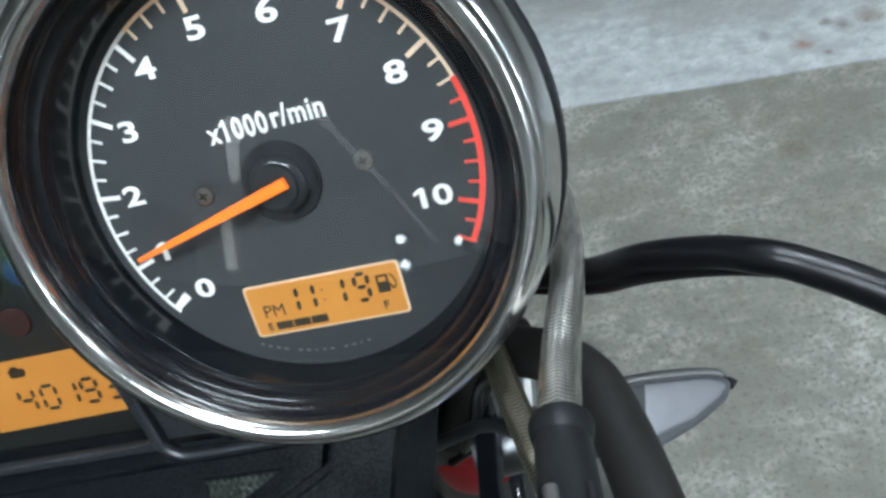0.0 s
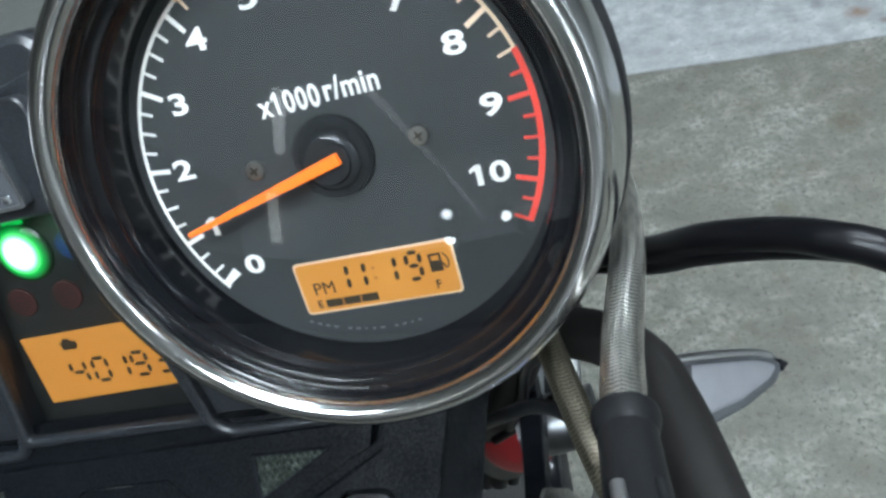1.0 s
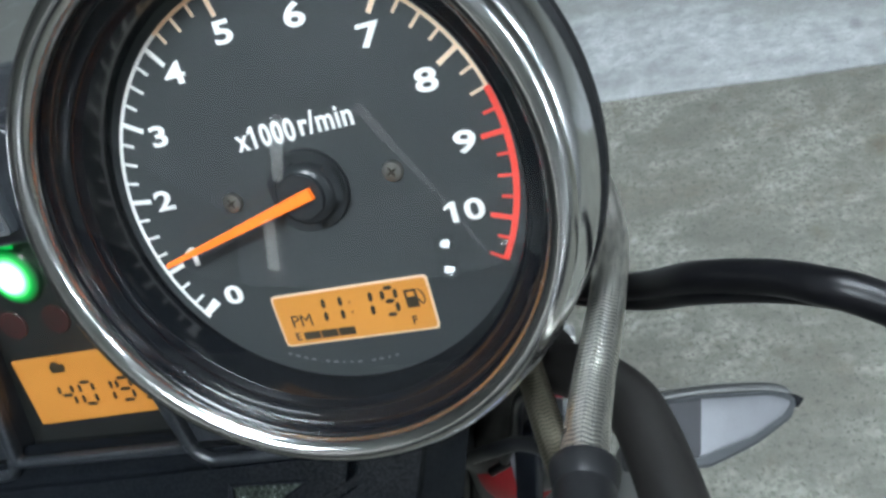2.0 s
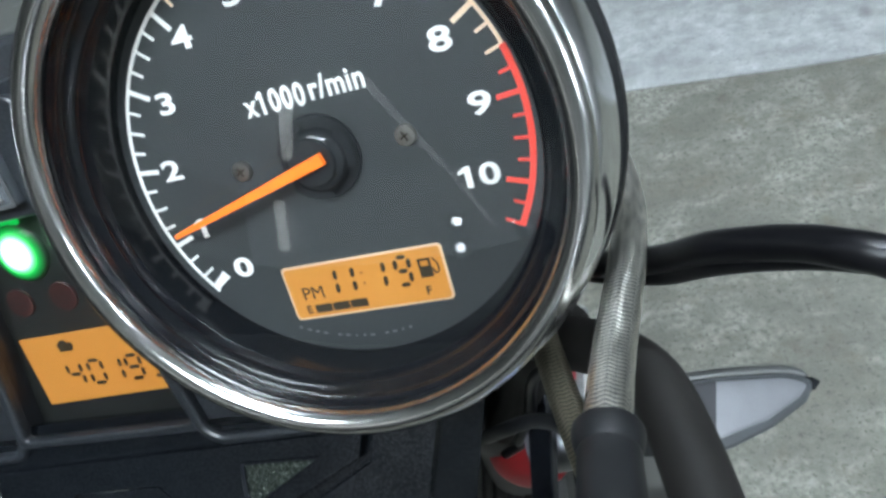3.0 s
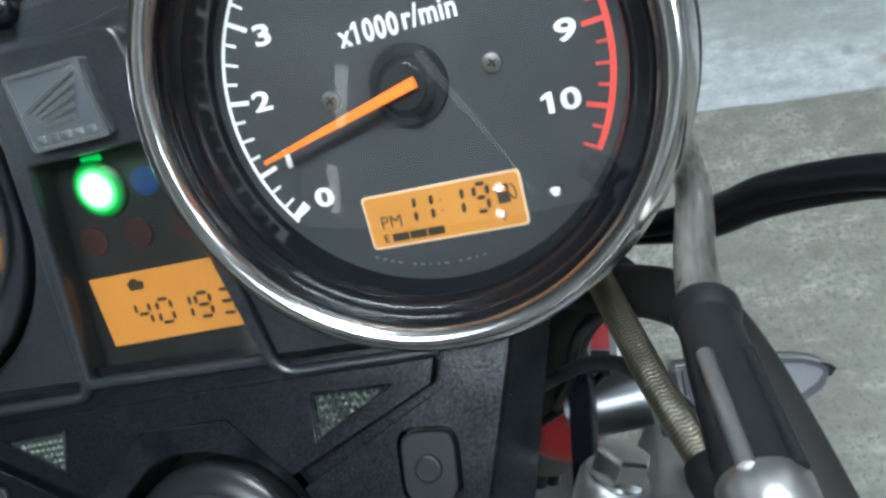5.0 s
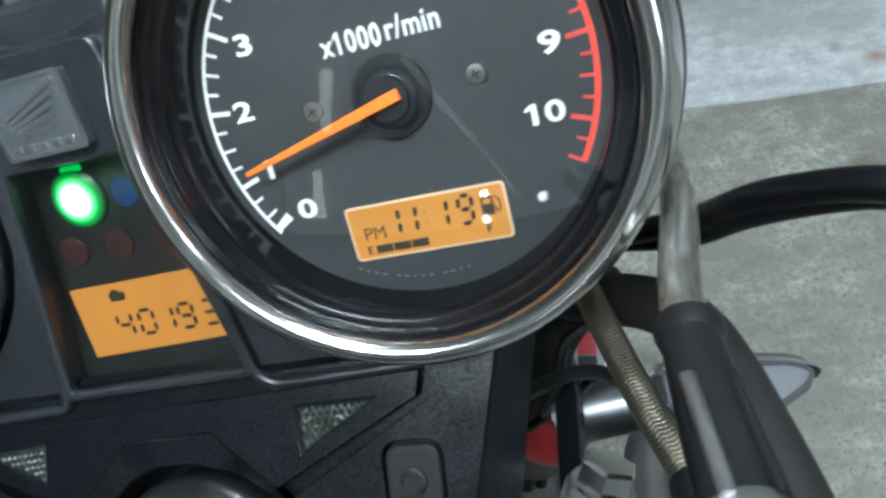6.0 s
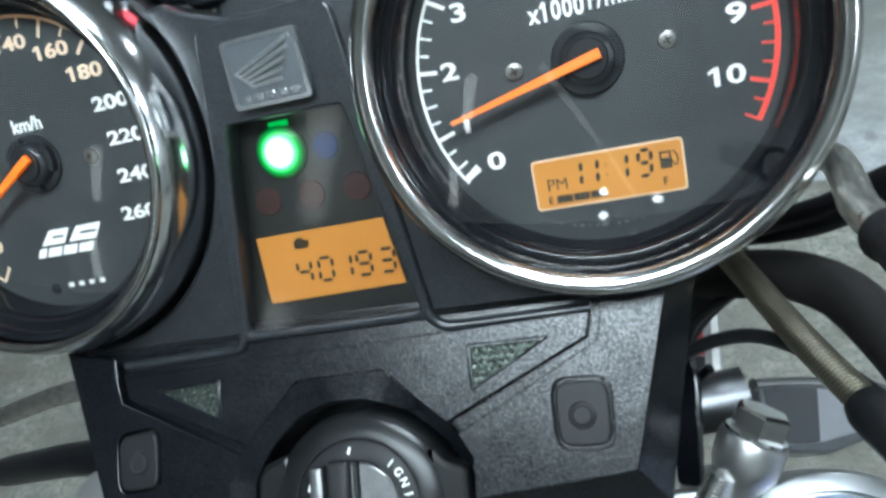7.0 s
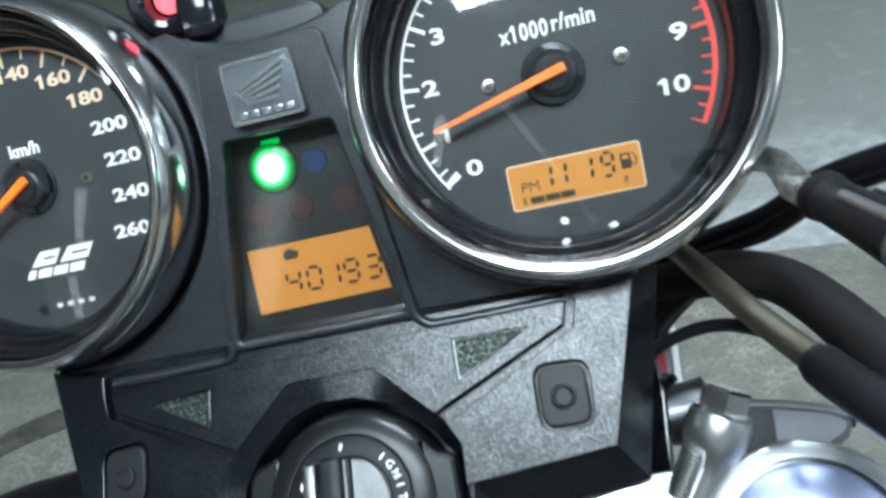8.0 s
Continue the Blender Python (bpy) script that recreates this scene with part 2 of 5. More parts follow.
def braid_material(name, colour, rough=0.40, low=0.28):
    """Woven steel wire: short bright strands between dark gaps, laid along the hose."""
    m = material(name, colour, rough, 1.0, grain=0.3, grain_size=0.5, spots=0.3, spot_size=9)
    nodes, links = m.node_tree.nodes, m.node_tree.links
    b = nodes["Principled BSDF"]
    lay = nodes.new("ShaderNodeUVMap")
    split = nodes.new("ShaderNodeSeparateXYZ")
    links.new(lay.outputs[0], split.inputs[0])

    def calc(operation, *values):
        n = nodes.new("ShaderNodeMath")
        n.operation = operation
        for k, v in enumerate(values):
            if isinstance(v, float):
                n.inputs[k].default_value = v
            else:
                links.new(v, n.inputs[k])
        return n.outputs[0]

    # Chevrons: strands slant one way in one lengthwise column and the other way in the next.
    across = calc("PINGPONG", split.outputs["Y"], 1.0)
    strand = calc("PINGPONG", calc("ADD", split.outputs["X"], calc("MULTIPLY", across, 0.5)), 0.5)
    column = calc("PINGPONG", split.outputs["Y"], 0.5)
    ridge = calc("MULTIPLY", calc("SMOOTH_MIN", calc("MULTIPLY", strand, 2.6), 1.0, 0.3), calc("SMOOTH_MIN", calc("ADD", calc("MULTIPLY", column, 3.0), 0.45), 1.0, 0.3))
    shade = nodes.new("ShaderNodeMapRange")
    shade.inputs["From Min"].default_value, shade.inputs["From Max"].default_value = 0.08, 0.55
    shade.inputs["To Min"].default_value, shade.inputs["To Max"].default_value = low, 1.0
    links.new(ridge, shade.inputs["Value"])
    old = b.inputs["Base Color"].links[0].from_socket
    mix = nodes.new("ShaderNodeMix")
    mix.data_type, mix.blend_type = "RGBA", "MULTIPLY"
    mix.inputs["Factor"].default_value = 1.0
    links.new(old, mix.inputs["A"])
    links.new(shade.outputs["Result"], mix.inputs["B"])
    links.new(mix.outputs["Result"], b.inputs["Base Color"])
    relief = nodes.new("ShaderNodeBump")
    relief.inputs["Strength"].default_value, relief.inputs["Distance"].default_value = 0.45, 0.0003
    links.new(ridge, relief.inputs["Height"])
    links.new(relief.outputs["Normal"], b.inputs["Normal"])
    return m


STEEL = braid_material("braided_steel", (0.92, 0.895, 0.83), 0.29, 0.26)
TAN_STEEL = braid_material("tarnished_braid", (0.33, 0.297, 0.225), 0.40, 0.42)
RED_PAINT = material("red_paint", (0.26, 0.005, 0.009), 0.42, spots=0.3, spot_size=8)
WHITE_PAINT = material("white_paint", (0.72, 0.72, 0.70), 0.25, spots=0.1, spot_size=20, coat=0.5)
SIGNAL = material("smoked_signal_lens", (0.31, 0.312, 0.335), 0.34, 0.75, grain=0.1, grain_size=1, spots=0.25, spot_size=12)
SIGNAL_RIM = material("grey_signal_rim", (0.095, 0.10, 0.108), 0.3, 0.6, grain=0.1, grain_size=1, spots=0.25, spot_size=12)
SIGNAL_BASE = material("dark_signal_base", (0.055, 0.055, 0.06), 0.40, 0.7, grain=0.1, grain_size=1, spots=0.25, spot_size=12)
SCREW = material("zinc_screw", (0.32, 0.31, 0.29), 0.3, 1.0, grain=0.2, grain_size=0.4)
STALK = material("dull_plated_steel", (0.17, 0.174, 0.182), 0.36, 1.0, grain=0.15, grain_size=0.5, bump=0.08, spots=0.4, spot_size=6)
ZINC = material("bright_zinc", (0.80, 0.80, 0.79), 0.2, 1.0, grain=0.15, grain_size=0.5, bump=0.1, spots=0.25, spot_size=5)
BRACKET = material("grey_bracket_paint", (0.19, 0.195, 0.195), 0.45, 0.2, grain=0.2, grain_size=0.6, bump=0.1, spots=0.3, spot_size=10)
LIT_COVER = material("lit_cover", (0.9, 0.9, 0.9), 0.4, emit=(0.862, 0.98, 1.08), emit_strength=140.0)
LIT_TUBE = material("lit_tube", (0.9, 0.9, 0.9), 0.4, emit=(0.862, 0.98, 1.08), emit_strength=190.0)
# Two glows for the rods added to make streaks in the dial glass.
DIM_STREAK = material("weak_streak_glow", (0.9, 0.9, 0.9), 0.4, emit=(0.95, 1.0, 1.0), emit_strength=2.6)
FAINT_STREAK = material("faint_streak_glow", (0.9, 0.9, 0.9), 0.4, emit=(0.95, 1.0, 1.0), emit_strength=0.75)
LIT_SPOT = material("lit_spot_cover", (0.9, 0.9, 0.9), 0.4, emit=(0.862, 0.98, 1.08), emit_strength=24.0)
TYRE = material("tyre_rubber", (0.018, 0.018, 0.018), 0.75, grain=0.3, grain_size=3, bump=0.3, spots=0.2, spot_size=60)
CLEAR = glass_material("clear_glass", (0.97, 0.98, 0.98), 0.0)
SMOKED = glass_material("smoked_cover", (0.82, 0.81, 0.80), 0.07, 1.5)
INNER_FACE = bpy.data.materials.new("clear_inner_face")
INNER_FACE.use_nodes = True
INNER_FACE.node_tree.nodes.remove(INNER_FACE.node_tree.nodes["Principled BSDF"])
INNER_FACE.node_tree.links.new(INNER_FACE.node_tree.nodes.new("ShaderNodeBsdfTransparent").outputs[0], INNER_FACE.node_tree.nodes["Material Output"].inputs[0])
ROUGH_CONCRETE = concrete_material("worn_concrete", (0.325, 0.325, 0.288), (0.195, 0.192, 0.162), (0.105, 0.085, 0.058), 0.16, bump=0.7,
                                   marks=((1.02, 0.90, 0.05, (0.08, 0.06, 0.04)), (0.62, 0.78, 0.03, (0.10, 0.08, 0.05)), (0.80, 0.70, 0.03, (0.12, 0.10, 0.07)), (1.13, 1.68, 0.03, (0.05, 0.05, 0.05)), (1.17, 1.90, 0.06, (0.16, 0.13, 0.09)),
                                          (0.45, 0.62, 0.02, (0.12, 0.11, 0.08)), (0.76, 0.87, 0.045, (0.12, 0.11, 0.09)), (0.56, 0.93, 0.03, (0.13, 0.12, 0.10)), (0.70, 0.55, 0.018, (0.08, 0.07, 0.05)), (0.36, 0.96, 0.016, (0.10, 0.09, 0.07))))
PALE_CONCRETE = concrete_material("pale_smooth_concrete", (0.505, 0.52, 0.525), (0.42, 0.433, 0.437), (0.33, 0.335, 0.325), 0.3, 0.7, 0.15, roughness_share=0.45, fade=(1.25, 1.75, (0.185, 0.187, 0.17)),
                                  marks=((0.743, 1.048, 0.022, (0.20, 0.115, 0.06)), (0.683, 1.102, 0.016, (0.09, 0.09, 0.09)), (0.842, 1.082, 0.022, (0.12, 0.11, 0.07)), (0.90, 1.09, 0.030, (0.15, 0.12, 0.08)), (0.97, 1.06, 0.025, (0.15, 0.13, 0.11)),
                                         (1.10, 1.68, 0.022, (0.05, 0.05, 0.05)), (0.782, 1.01, 0.012, (0.14, 0.08, 0.05)), (0.815, 1.10, 0.014, (0.10, 0.09, 0.06))))
WALL = material("painted_wall", (0.64, 0.65, 0.65), 0.8, grain=0.05, grain_size=150, spots=0.25, spot_size=900)
# For the unseen dark sheets that darken what the dials reflect.
DARK_BACKING = material("dark_reflection_backing", (0.045, 0.047, 0.05), 0.55, grain=0.1, grain_size=80, spots=0.5, spot_size=500)
PLAIN_CEILING = material("grey_ceiling_paint", (0.48, 0.50, 0.505), 0.8, spots=0.5, spot_size=1200)
LIT_PANEL = material("lit_diffuser", (0.9, 0.9, 0.9), 0.5, emit=(0.862, 0.98, 1.08), emit_strength=31.0)

# ---------------------------------------------------------------- shapes, in millimetres


def finish(bm, smooth=True, sharp=35):
    bmesh.ops.recalc_face_normals(bm, faces=bm.faces)
    if bm.faces.layers.int.get("plate"):
        sharp = min(sharp, 20)
    for f in bm.faces:
        f.smooth = smooth
    for e in bm.edges:
        e.smooth = not (len(e.link_faces) == 2 and e.calc_face_angle(0) > radians(sharp))
    return bm


def part(name, bm, mat, parent, label="", smooth=True, sharp=35, scale=MM):
    """Links a bmesh as one mesh object under a thing or a part."""
    finish(bm, smooth, sharp)
    bmesh.ops.scale(bm, vec=(scale, scale, scale), verts=bm.verts)
    me = bpy.data.meshes.new(name)
    bm.to_mesh(me)
    bm.free()
    me.materials.append(mat)
    ob = new(name, me)
    ob.parent = parent
    return tagged(ob, label) if label else ob


def lathe(profile, centre=(0, 0, 0), seg=96, turn=None, closed=False):
    """Turns rows of (radius, height) about z."""
    bm = bmesh.new()
    rings = []
    for r, z in profile:
        if r < 1e-6:
            rings.append([bm.verts.new((0, 0, z))])
        else:
            rings.append([bm.verts.new((r * math.cos(2 * math.pi * k / seg), r * math.sin(2 * math.pi * k / seg), z)) for k in range(seg)])
    pairs = list(zip(rings, rings[1:])) + ([(rings[-1], rings[0])] if closed else [])
    for a, b in pairs:
        for k in range(seg):
            n = (k + 1) % seg
            loop = [a[k % len(a)], a[n % len(a)], b[n % len(b)], b[k % len(b)]]
            loop = list(dict.fromkeys(loop))
            if len(loop) > 2:
                bm.faces.new(loop)
    m = Matrix.Translation(centre) @ (turn or Matrix())
    bmesh.ops.transform(bm, matrix=m, verts=bm.verts)
    return bm


def prism(outline, z0, z1, holes=(), bevel=0.0, m=None):
    """A plate with an outline and holes, between two heights, its upper edges bevelled."""
    bm = bmesh.new()
    bm.faces.layers.int.new("plate")
    loops = [list(outline), *(list(h) for h in holes)]
    low, high = ([[bm.verts.new((x, y, z)) for x, y in loop] for loop in loops] for z in (z0, z1))
    flat_low, flat_high = ([v for loop in side for v in loop] for side in (low, high))
    for tri in tessellate_polygon([[Vector((x, y, 0)) for x, y in loop] for loop in loops]):
        bm.faces.new([flat_low[k] for k in tri[::-1]])
        bm.faces.new([flat_high[k] for k in tri])
    for a, b in zip(low, high):
        for k in range(len(a)):
            n = (k + 1) % len(a)
            bm.faces.new((a[k], a[n], b[n], b[k]))
    bmesh.ops.recalc_face_normals(bm, faces=bm.faces)
    bmesh.ops.dissolve_limit(bm, angle_limit=radians(0.5), verts=bm.verts, edges=[e for e in bm.edges if abs(e.verts[0].co.z - e.verts[1].co.z) < 1e-6 and len(e.link_faces) == 2 and e.calc_face_angle(1) < 1e-3])
    if bevel:
        rim = [e for e in bm.edges if all(abs(v.co.z - z1) < 1e-4 for v in e.verts) and len(e.link_faces) == 2 and e.calc_face_angle(0) > 0.5]
        bmesh.ops.bevel(bm, geom=rim, offset=bevel, segments=2, profile=0.5, affect="EDGES")
    if m:
        bmesh.ops.transform(bm, matrix=m, verts=bm.verts)
    return bm


def dome(outline, z0, rise, m):
    """A shallow cushion over an outline."""
    bm = bmesh.new()
    cx, cy = (sum(p[k] for p in outline) / len(outline) for k in (0, 1))
    rings = []
    for k in range(7):
        f = math.cos(k * math.pi / 13)
        z = z0 + rise * math.sin(k * math.pi / 13)
        rings.append([bm.verts.new((cx + (x - cx) * f, cy + (y - cy) * f, z)) for x, y in outline])
    for a, b in zip(rings, rings[1:]):
        for j in range(len(a)):
            n = (j + 1) % len(a)
            bm.faces.new((a[j], a[n], b[n], b[j]))
    bm.faces.new(rings[-1])
    bm.faces.new([bm.verts.new((x, y, z0 - 0.5)) for x, y in outline][::-1])
    bmesh.ops.transform(bm, matrix=m, verts=bm.verts)
    return bm


def rounded(points, radius, steps=5):
    """A polygon with its corners rounded off."""
    out = []
    for a, p, c in zip(points[-1:] + points[:-1], points, points[1:] + points[:1]):
        p, a, c = Vector(p), Vector(a), Vector(c)
        u, w = (a - p).normalized(), (c - p).normalized()
        r = min(radius, 0.45 * (a - p).length, 0.45 * (c - p).length)
        s, e = p + u * r, p + w * r
        for k in range(steps + 1):
            t = k / steps
            q = (1 - t) ** 2 * s + 2 * t * (1 - t) * p + t * t * e
            out.append((q.x, q.y))
    return out


def circle(cx, cy, r, n=64):
    return [(cx + r * math.cos(2 * math.pi * k / n), cy + r * math.sin(2 * math.pi * k / n)) for k in range(n)]


def box(cx, cy, cz, sx, sy, sz, bevel=0.0, m=None):
    bm = bmesh.new()
    bmesh.ops.create_cube(bm, size=1)
    bmesh.ops.scale(bm, vec=(sx, sy, sz), verts=bm.verts)
    if bevel:
        bmesh.ops.bevel(bm, geom=list(bm.edges), offset=bevel, segments=3, profile=0.5, affect="EDGES")
    bmesh.ops.translate(bm, vec=(cx, cy, cz), verts=bm.verts)
    if m:
        bmesh.ops.transform(bm, matrix=m, verts=bm.verts)
    return bm


def spline(points, per=10):
    """Points along a smooth line through the given ones."""
    p = [Vector(q) for q in points]
    p = [2 * p[0] - p[1]] + p + [2 * p[-1] - p[-2]]
    out = []
    for a, b, c, d in zip(p, p[1:], p[2:], p[3:]):
        for k in range(per):
            t = k / per
            out.append(0.5 * (2 * b + (c - a) * t + (2 * a - 5 * b + 4 * c - d) * t * t + (3 * b - a - 3 * c + d) * t ** 3))
    return out + [p[-2]]


def tube(path, radius, seg=20, ends=True):
    """A round bar along a path; radius is a number or a function of the way along (0 to 1)."""
    bm = bmesh.new()
    path = [Vector(q) for q in path]
    ahead = (path[1] - path[0]).normalized()
    side = ahead.orthogonal().normalized()
    rings = []
    for k, p in enumerate(path):
        d = (path[min(k + 1, len(path) - 1)] - path[max(k - 1, 0)]).normalized()
        side = (side - side.dot(d) * d).normalized()
        over = d.cross(side)
        r = radius(k / (len(path) - 1)) if callable(radius) else radius
        rings.append([bm.verts.new(p + r * (math.cos(2 * math.pi * j / seg) * side + math.sin(2 * math.pi * j / seg) * over)) for j in range(seg)])
    for a, b in zip(rings, rings[1:]):
        for j in range(seg):
            bm.faces.new((a[j], a[(j + 1) % seg], b[(j + 1) % seg], b[j]))
    if ends:
        bm.faces.new(rings[0][::-1])
        bm.faces.new(rings[-1])
    return bm


def even(path, step):
    """The same path at even steps."""
    out, left = [path[0]], step
    for a, b in zip(path, path[1:]):
        d = (b - a).length
        while d >= left:
            a = a + (b - a) * (left / d)
            out.append(a.copy())
            d, left = (b - a).length, step
        left -= d
    return out


def along(a, b):
    """The turn and place that lay z from a to b."""
    a, b = Vector(a), Vector(b)
    return Matrix.Translation(a) @ (b - a).to_track_quat("Z", "Y").to_matrix().to_4x4()


def arc_band(r0, r1, a0, a1, z, thick=0.12, cx=0.0, cy=0.0):
    n = max(8, int(abs(a1 - a0) / 3))
    ang = [radians(a0 + (a1 - a0) * k / n) for k in range(n + 1)]
    loop = [(cx + r1 * math.cos(a), cy + r1 * math.sin(a)) for a in ang] + [(cx + r0 * math.cos(a), cy + r0 * math.sin(a)) for a in ang[::-1]]
    return prism(loop, z, z + thick)


def bar(x0, y0, x1, y1, w, z, thick=0.12, w_end=None):
    d = Vector((x1 - x0, y1 - y0)).normalized()
    n = Vector((-d.y, d.x)) / 2
    e = w if w_end is None else w_end
    return prism([(x0 + n.x * w, y0 + n.y * w), (x0 - n.x * w, y0 - n.y * w), (x1 - n.x * e, y1 - n.y * e), (x1 + n.x * e, y1 + n.y * e)], z, z + thick)


def flag_of_one(bm, n, height):
    """Gives the plain stroke of a figure one its slanting flag; n is the place of the stroke in the row."""
    left, rows = set(bm.verts), []
    while left:
        todo, island = [left.pop()], []
        while todo:
            v = todo.pop()
            island.append(v)
            for e in v.link_edges:
                w = e.other_vert(v)
                if w in left:
                    left.discard(w)
                    todo.append(w)
        rows.append(island)
    rows.sort(key=lambda r: min(v.co.x for v in r))
    x0 = min(v.co.x for v in rows[n])
    top = max(v.co.y for v in rows[n])
    bm.faces.new([bm.verts.new((x0 + dx * height, top + dy * height, 0)) for dx, dy in ((0.02, 0.0), (-0.20, -0.20), (-0.20, -0.36), (0.02, -0.24))])


def lettering(text, height, at, parent, mat, name="lettering", wide=1.0, bold=0.0, turn=0.0, slant=0.0, depth=0.12, m=None, space=1.0, across=0.0):
    """Letters of the built-in font as a thin mesh, centred at a place; height is that of the capitals."""
    data = bpy.data.curves.new(name, "FONT")
    data.body, data.align_x, data.align_y = text, "CENTER", "CENTER"
    data.size, data.offset, data.shear, data.space_character = height / 0.73, bold * height, slant, space
    data.extrude, data.resolution_u = 0.0, 4
    ob = bpy.data.objects.new(name, data)
    me = bpy.data.meshes.new_from_object(ob)
    bpy.data.objects.remove(ob)
    bpy.data.curves.remove(data)
    bm = bmesh.new()
    bm.from_mesh(me)
    bpy.data.meshes.remove(me)
    if "1" in text:
        flag_of_one(bm, text.index("1"), height)
    lo = [min(v.co[k] for v in bm.verts) for k in (0, 1)]
    hi = [max(v.co[k] for v in bm.verts) for k in (0, 1)]
    bmesh.ops.translate(bm, vec=(-(lo[0] + hi[0]) / 2, -(lo[1] + hi[1]) / 2, 0), verts=bm.verts)
    wide = across / (hi[0] - lo[0]) if across else wide
    got = bmesh.ops.extrude_face_region(bm, geom=list(bm.faces))
    bmesh.ops.translate(bm, vec=(0, 0, depth), verts=[v for v in got["geom"] if isinstance(v, bmesh.types.BMVert)])
    place = Matrix.Translation(at) @ Matrix.Rotation(radians(turn), 4, "Z") @ Matrix.Diagonal((wide, 1, 1, 1))
    bmesh.ops.transform(bm, matrix=(m @ place) if m else place, verts=bm.verts)
    return part(name, bm, mat, parent, smooth=False)


SEGMENTS = {"0": "abcdef", "1": "bc", "3": "abcdg", "4": "bcfg", "9": "abcdfg"}


def digit(char, x, y, w, h, z, parent, mat=None):
    """One seven-segment digit, its lower left corner at (x, y), leaning slightly."""
    t, g, lean = 0.155 * h, 0.02 * h, 0.07
    spots = {"a": ((0, h), (w, h)), "b": ((w, h), (w, h / 2)), "c": ((w, h / 2), (w, 0)), "d": ((0, 0), (w, 0)),
             "e": ((0, h / 2), (0, 0)), "f": ((0, h), (0, h / 2)), "g": ((0, h / 2), (w, h / 2))}
    bm = bmesh.new()
    for s in SEGMENTS[char]:
        a, b = (Vector(q) for q in spots[s])
        d = (b - a).normalized()
        a, b = a + d * (g + t * 0.25), b - d * (g + t * 0.25)
        n = Vector((-d.y, d.x)) * t / 2
        loop = [a, a + d * t / 2 + n, b - d * t / 2 + n, b, b - d * t / 2 - n, a + d * t / 2 - n]
        low = [bm.verts.new((x + q.x + lean * q.y, y + q.y, z)) for q in loop]
        high = [bm.verts.new((x + q.x + lean * q.y, y + q.y, z + 0.1)) for q in loop]
        bm.faces.new(high)
        for k in range(6):
            bm.faces.new((low[k], low[(k + 1) % 6], high[(k + 1) % 6], high[k]))
    return part("digit", bm, mat or SEGMENT, parent, smooth=False)


def clear_behind(ob):
    """Keeps the gloss of a clear cover on its outer face alone."""
    ob.data.materials.append(INNER_FACE)
    for p in ob.data.polygons:
        p.material_index = 0 if p.normal.z > 0.5 else 1  # outer face, inner face
    ob.visible_shadow = False


def empty(name, label, category, m=None, group=""):
    ob = new(name)
    ob.empty_display_size = 0.05
    if m:
        ob.matrix_world = m
    return tagged(ob, label, category, group)


# ---------------------------------------------------------------- the garage
def slab(name, x0, y0, z0, x1, y1, z1, mat, label, category):
    bm = box((x0 + x1) / 2, (y0 + y1) / 2, (z0 + z1) / 2, x1 - x0, y1 - y0, z1 - z0)
    return tagged(part(name, bm, mat, None, label, smooth=False, scale=1.0), label, category, kind="structure")


ROOM_X0, ROOM_X1, ROOM_Y0, ROOM_Y1, ROOM_Z = -4.5, 4.5, -5.0, 5.5, 2.8
slab("floor", ROOM_X0, ROOM_Y0, -0.15, ROOM_X1, ROOM_Y1, 0.0, ROUGH_CONCRETE, "worn grey-brown concrete garage floor", "floor")
DIM_WALL = concrete_material("bare_concrete_wall", (0.36, 0.365, 0.36), (0.28, 0.285, 0.28), (0.20, 0.20, 0.195), 0.9, 0.8, 0.1)
slab("wall_north", ROOM_X0, ROOM_Y1, -0.15, ROOM_X1, ROOM_Y1 + 0.15, ROOM_Z, DIM_WALL, "plain dark grey bare concrete wall", "wall")
slab("wall_south", ROOM_X0, ROOM_Y0 - 0.15, -0.15, ROOM_X1, ROOM_Y0, ROOM_Z, WALL, "plain grey painted concrete wall", "wall")
# Unseen dark sheets before two walls, added to darken reflections in dials and casing.
slab("wall_dado_south", ROOM_X0, ROOM_Y0, 0.0, ROOM_X1, ROOM_Y0 + 0.02, 1.42, DARK_BACKING, "unseen dark grey sheet added to darken reflections", "wall")
slab("wall_dado_west", ROOM_X0, ROOM_Y0 + 0.02, 0.0, ROOM_X0 + 0.02, ROOM_Y1, 1.42, DARK_BACKING, "unseen dark grey sheet added to darken reflections", "wall")
slab("wall_west", ROOM_X0 - 0.15, ROOM_Y0 - 0.15, -0.15, ROOM_X0, ROOM_Y1 + 0.15, ROOM_Z, DIM_WALL, "plain dark grey bare concrete wall", "wall")
slab("wall_east", ROOM_X1, ROOM_Y0 - 0.15, -0.15, ROOM_X1 + 0.15, ROOM_Y1 + 0.15, ROOM_Z, DIM_WALL, "plain dark grey bare concrete wall", "wall")
slab("ceiling", ROOM_X0 - 0.15, ROOM_Y0 - 0.15, ROOM_Z, ROOM_X1 + 0.15, ROOM_Y1 + 0.15, ROOM_Z + 0.15, PLAIN_CEILING, "plain grey concrete ceiling", "ceiling")


def pale_strip():
    """The smoother, paler slab beside the rough one; its edge runs slightly askew."""
    near = lambda x: 1.036 - 0.122 * (x - 0.217)
    far = lambda x: near(x) + 1.4 + 0.02 * math.sin(3.1 * x)
    xs = [ROOM_X0, -2.5, -0.6, 0.217, 0.52, 0.87, 1.6, 2.6, ROOM_X1]
    loop = [(x, near(x) + (-0.002, 0.003)[k % 2]) for k, x in enumerate(xs)] + [(x, far(x)) for x in xs[::-1]]
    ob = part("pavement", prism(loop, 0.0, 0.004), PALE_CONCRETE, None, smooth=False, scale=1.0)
    tagged(ob, "pale smooth concrete strip beside the rough floor", "pavement", kind="structure")


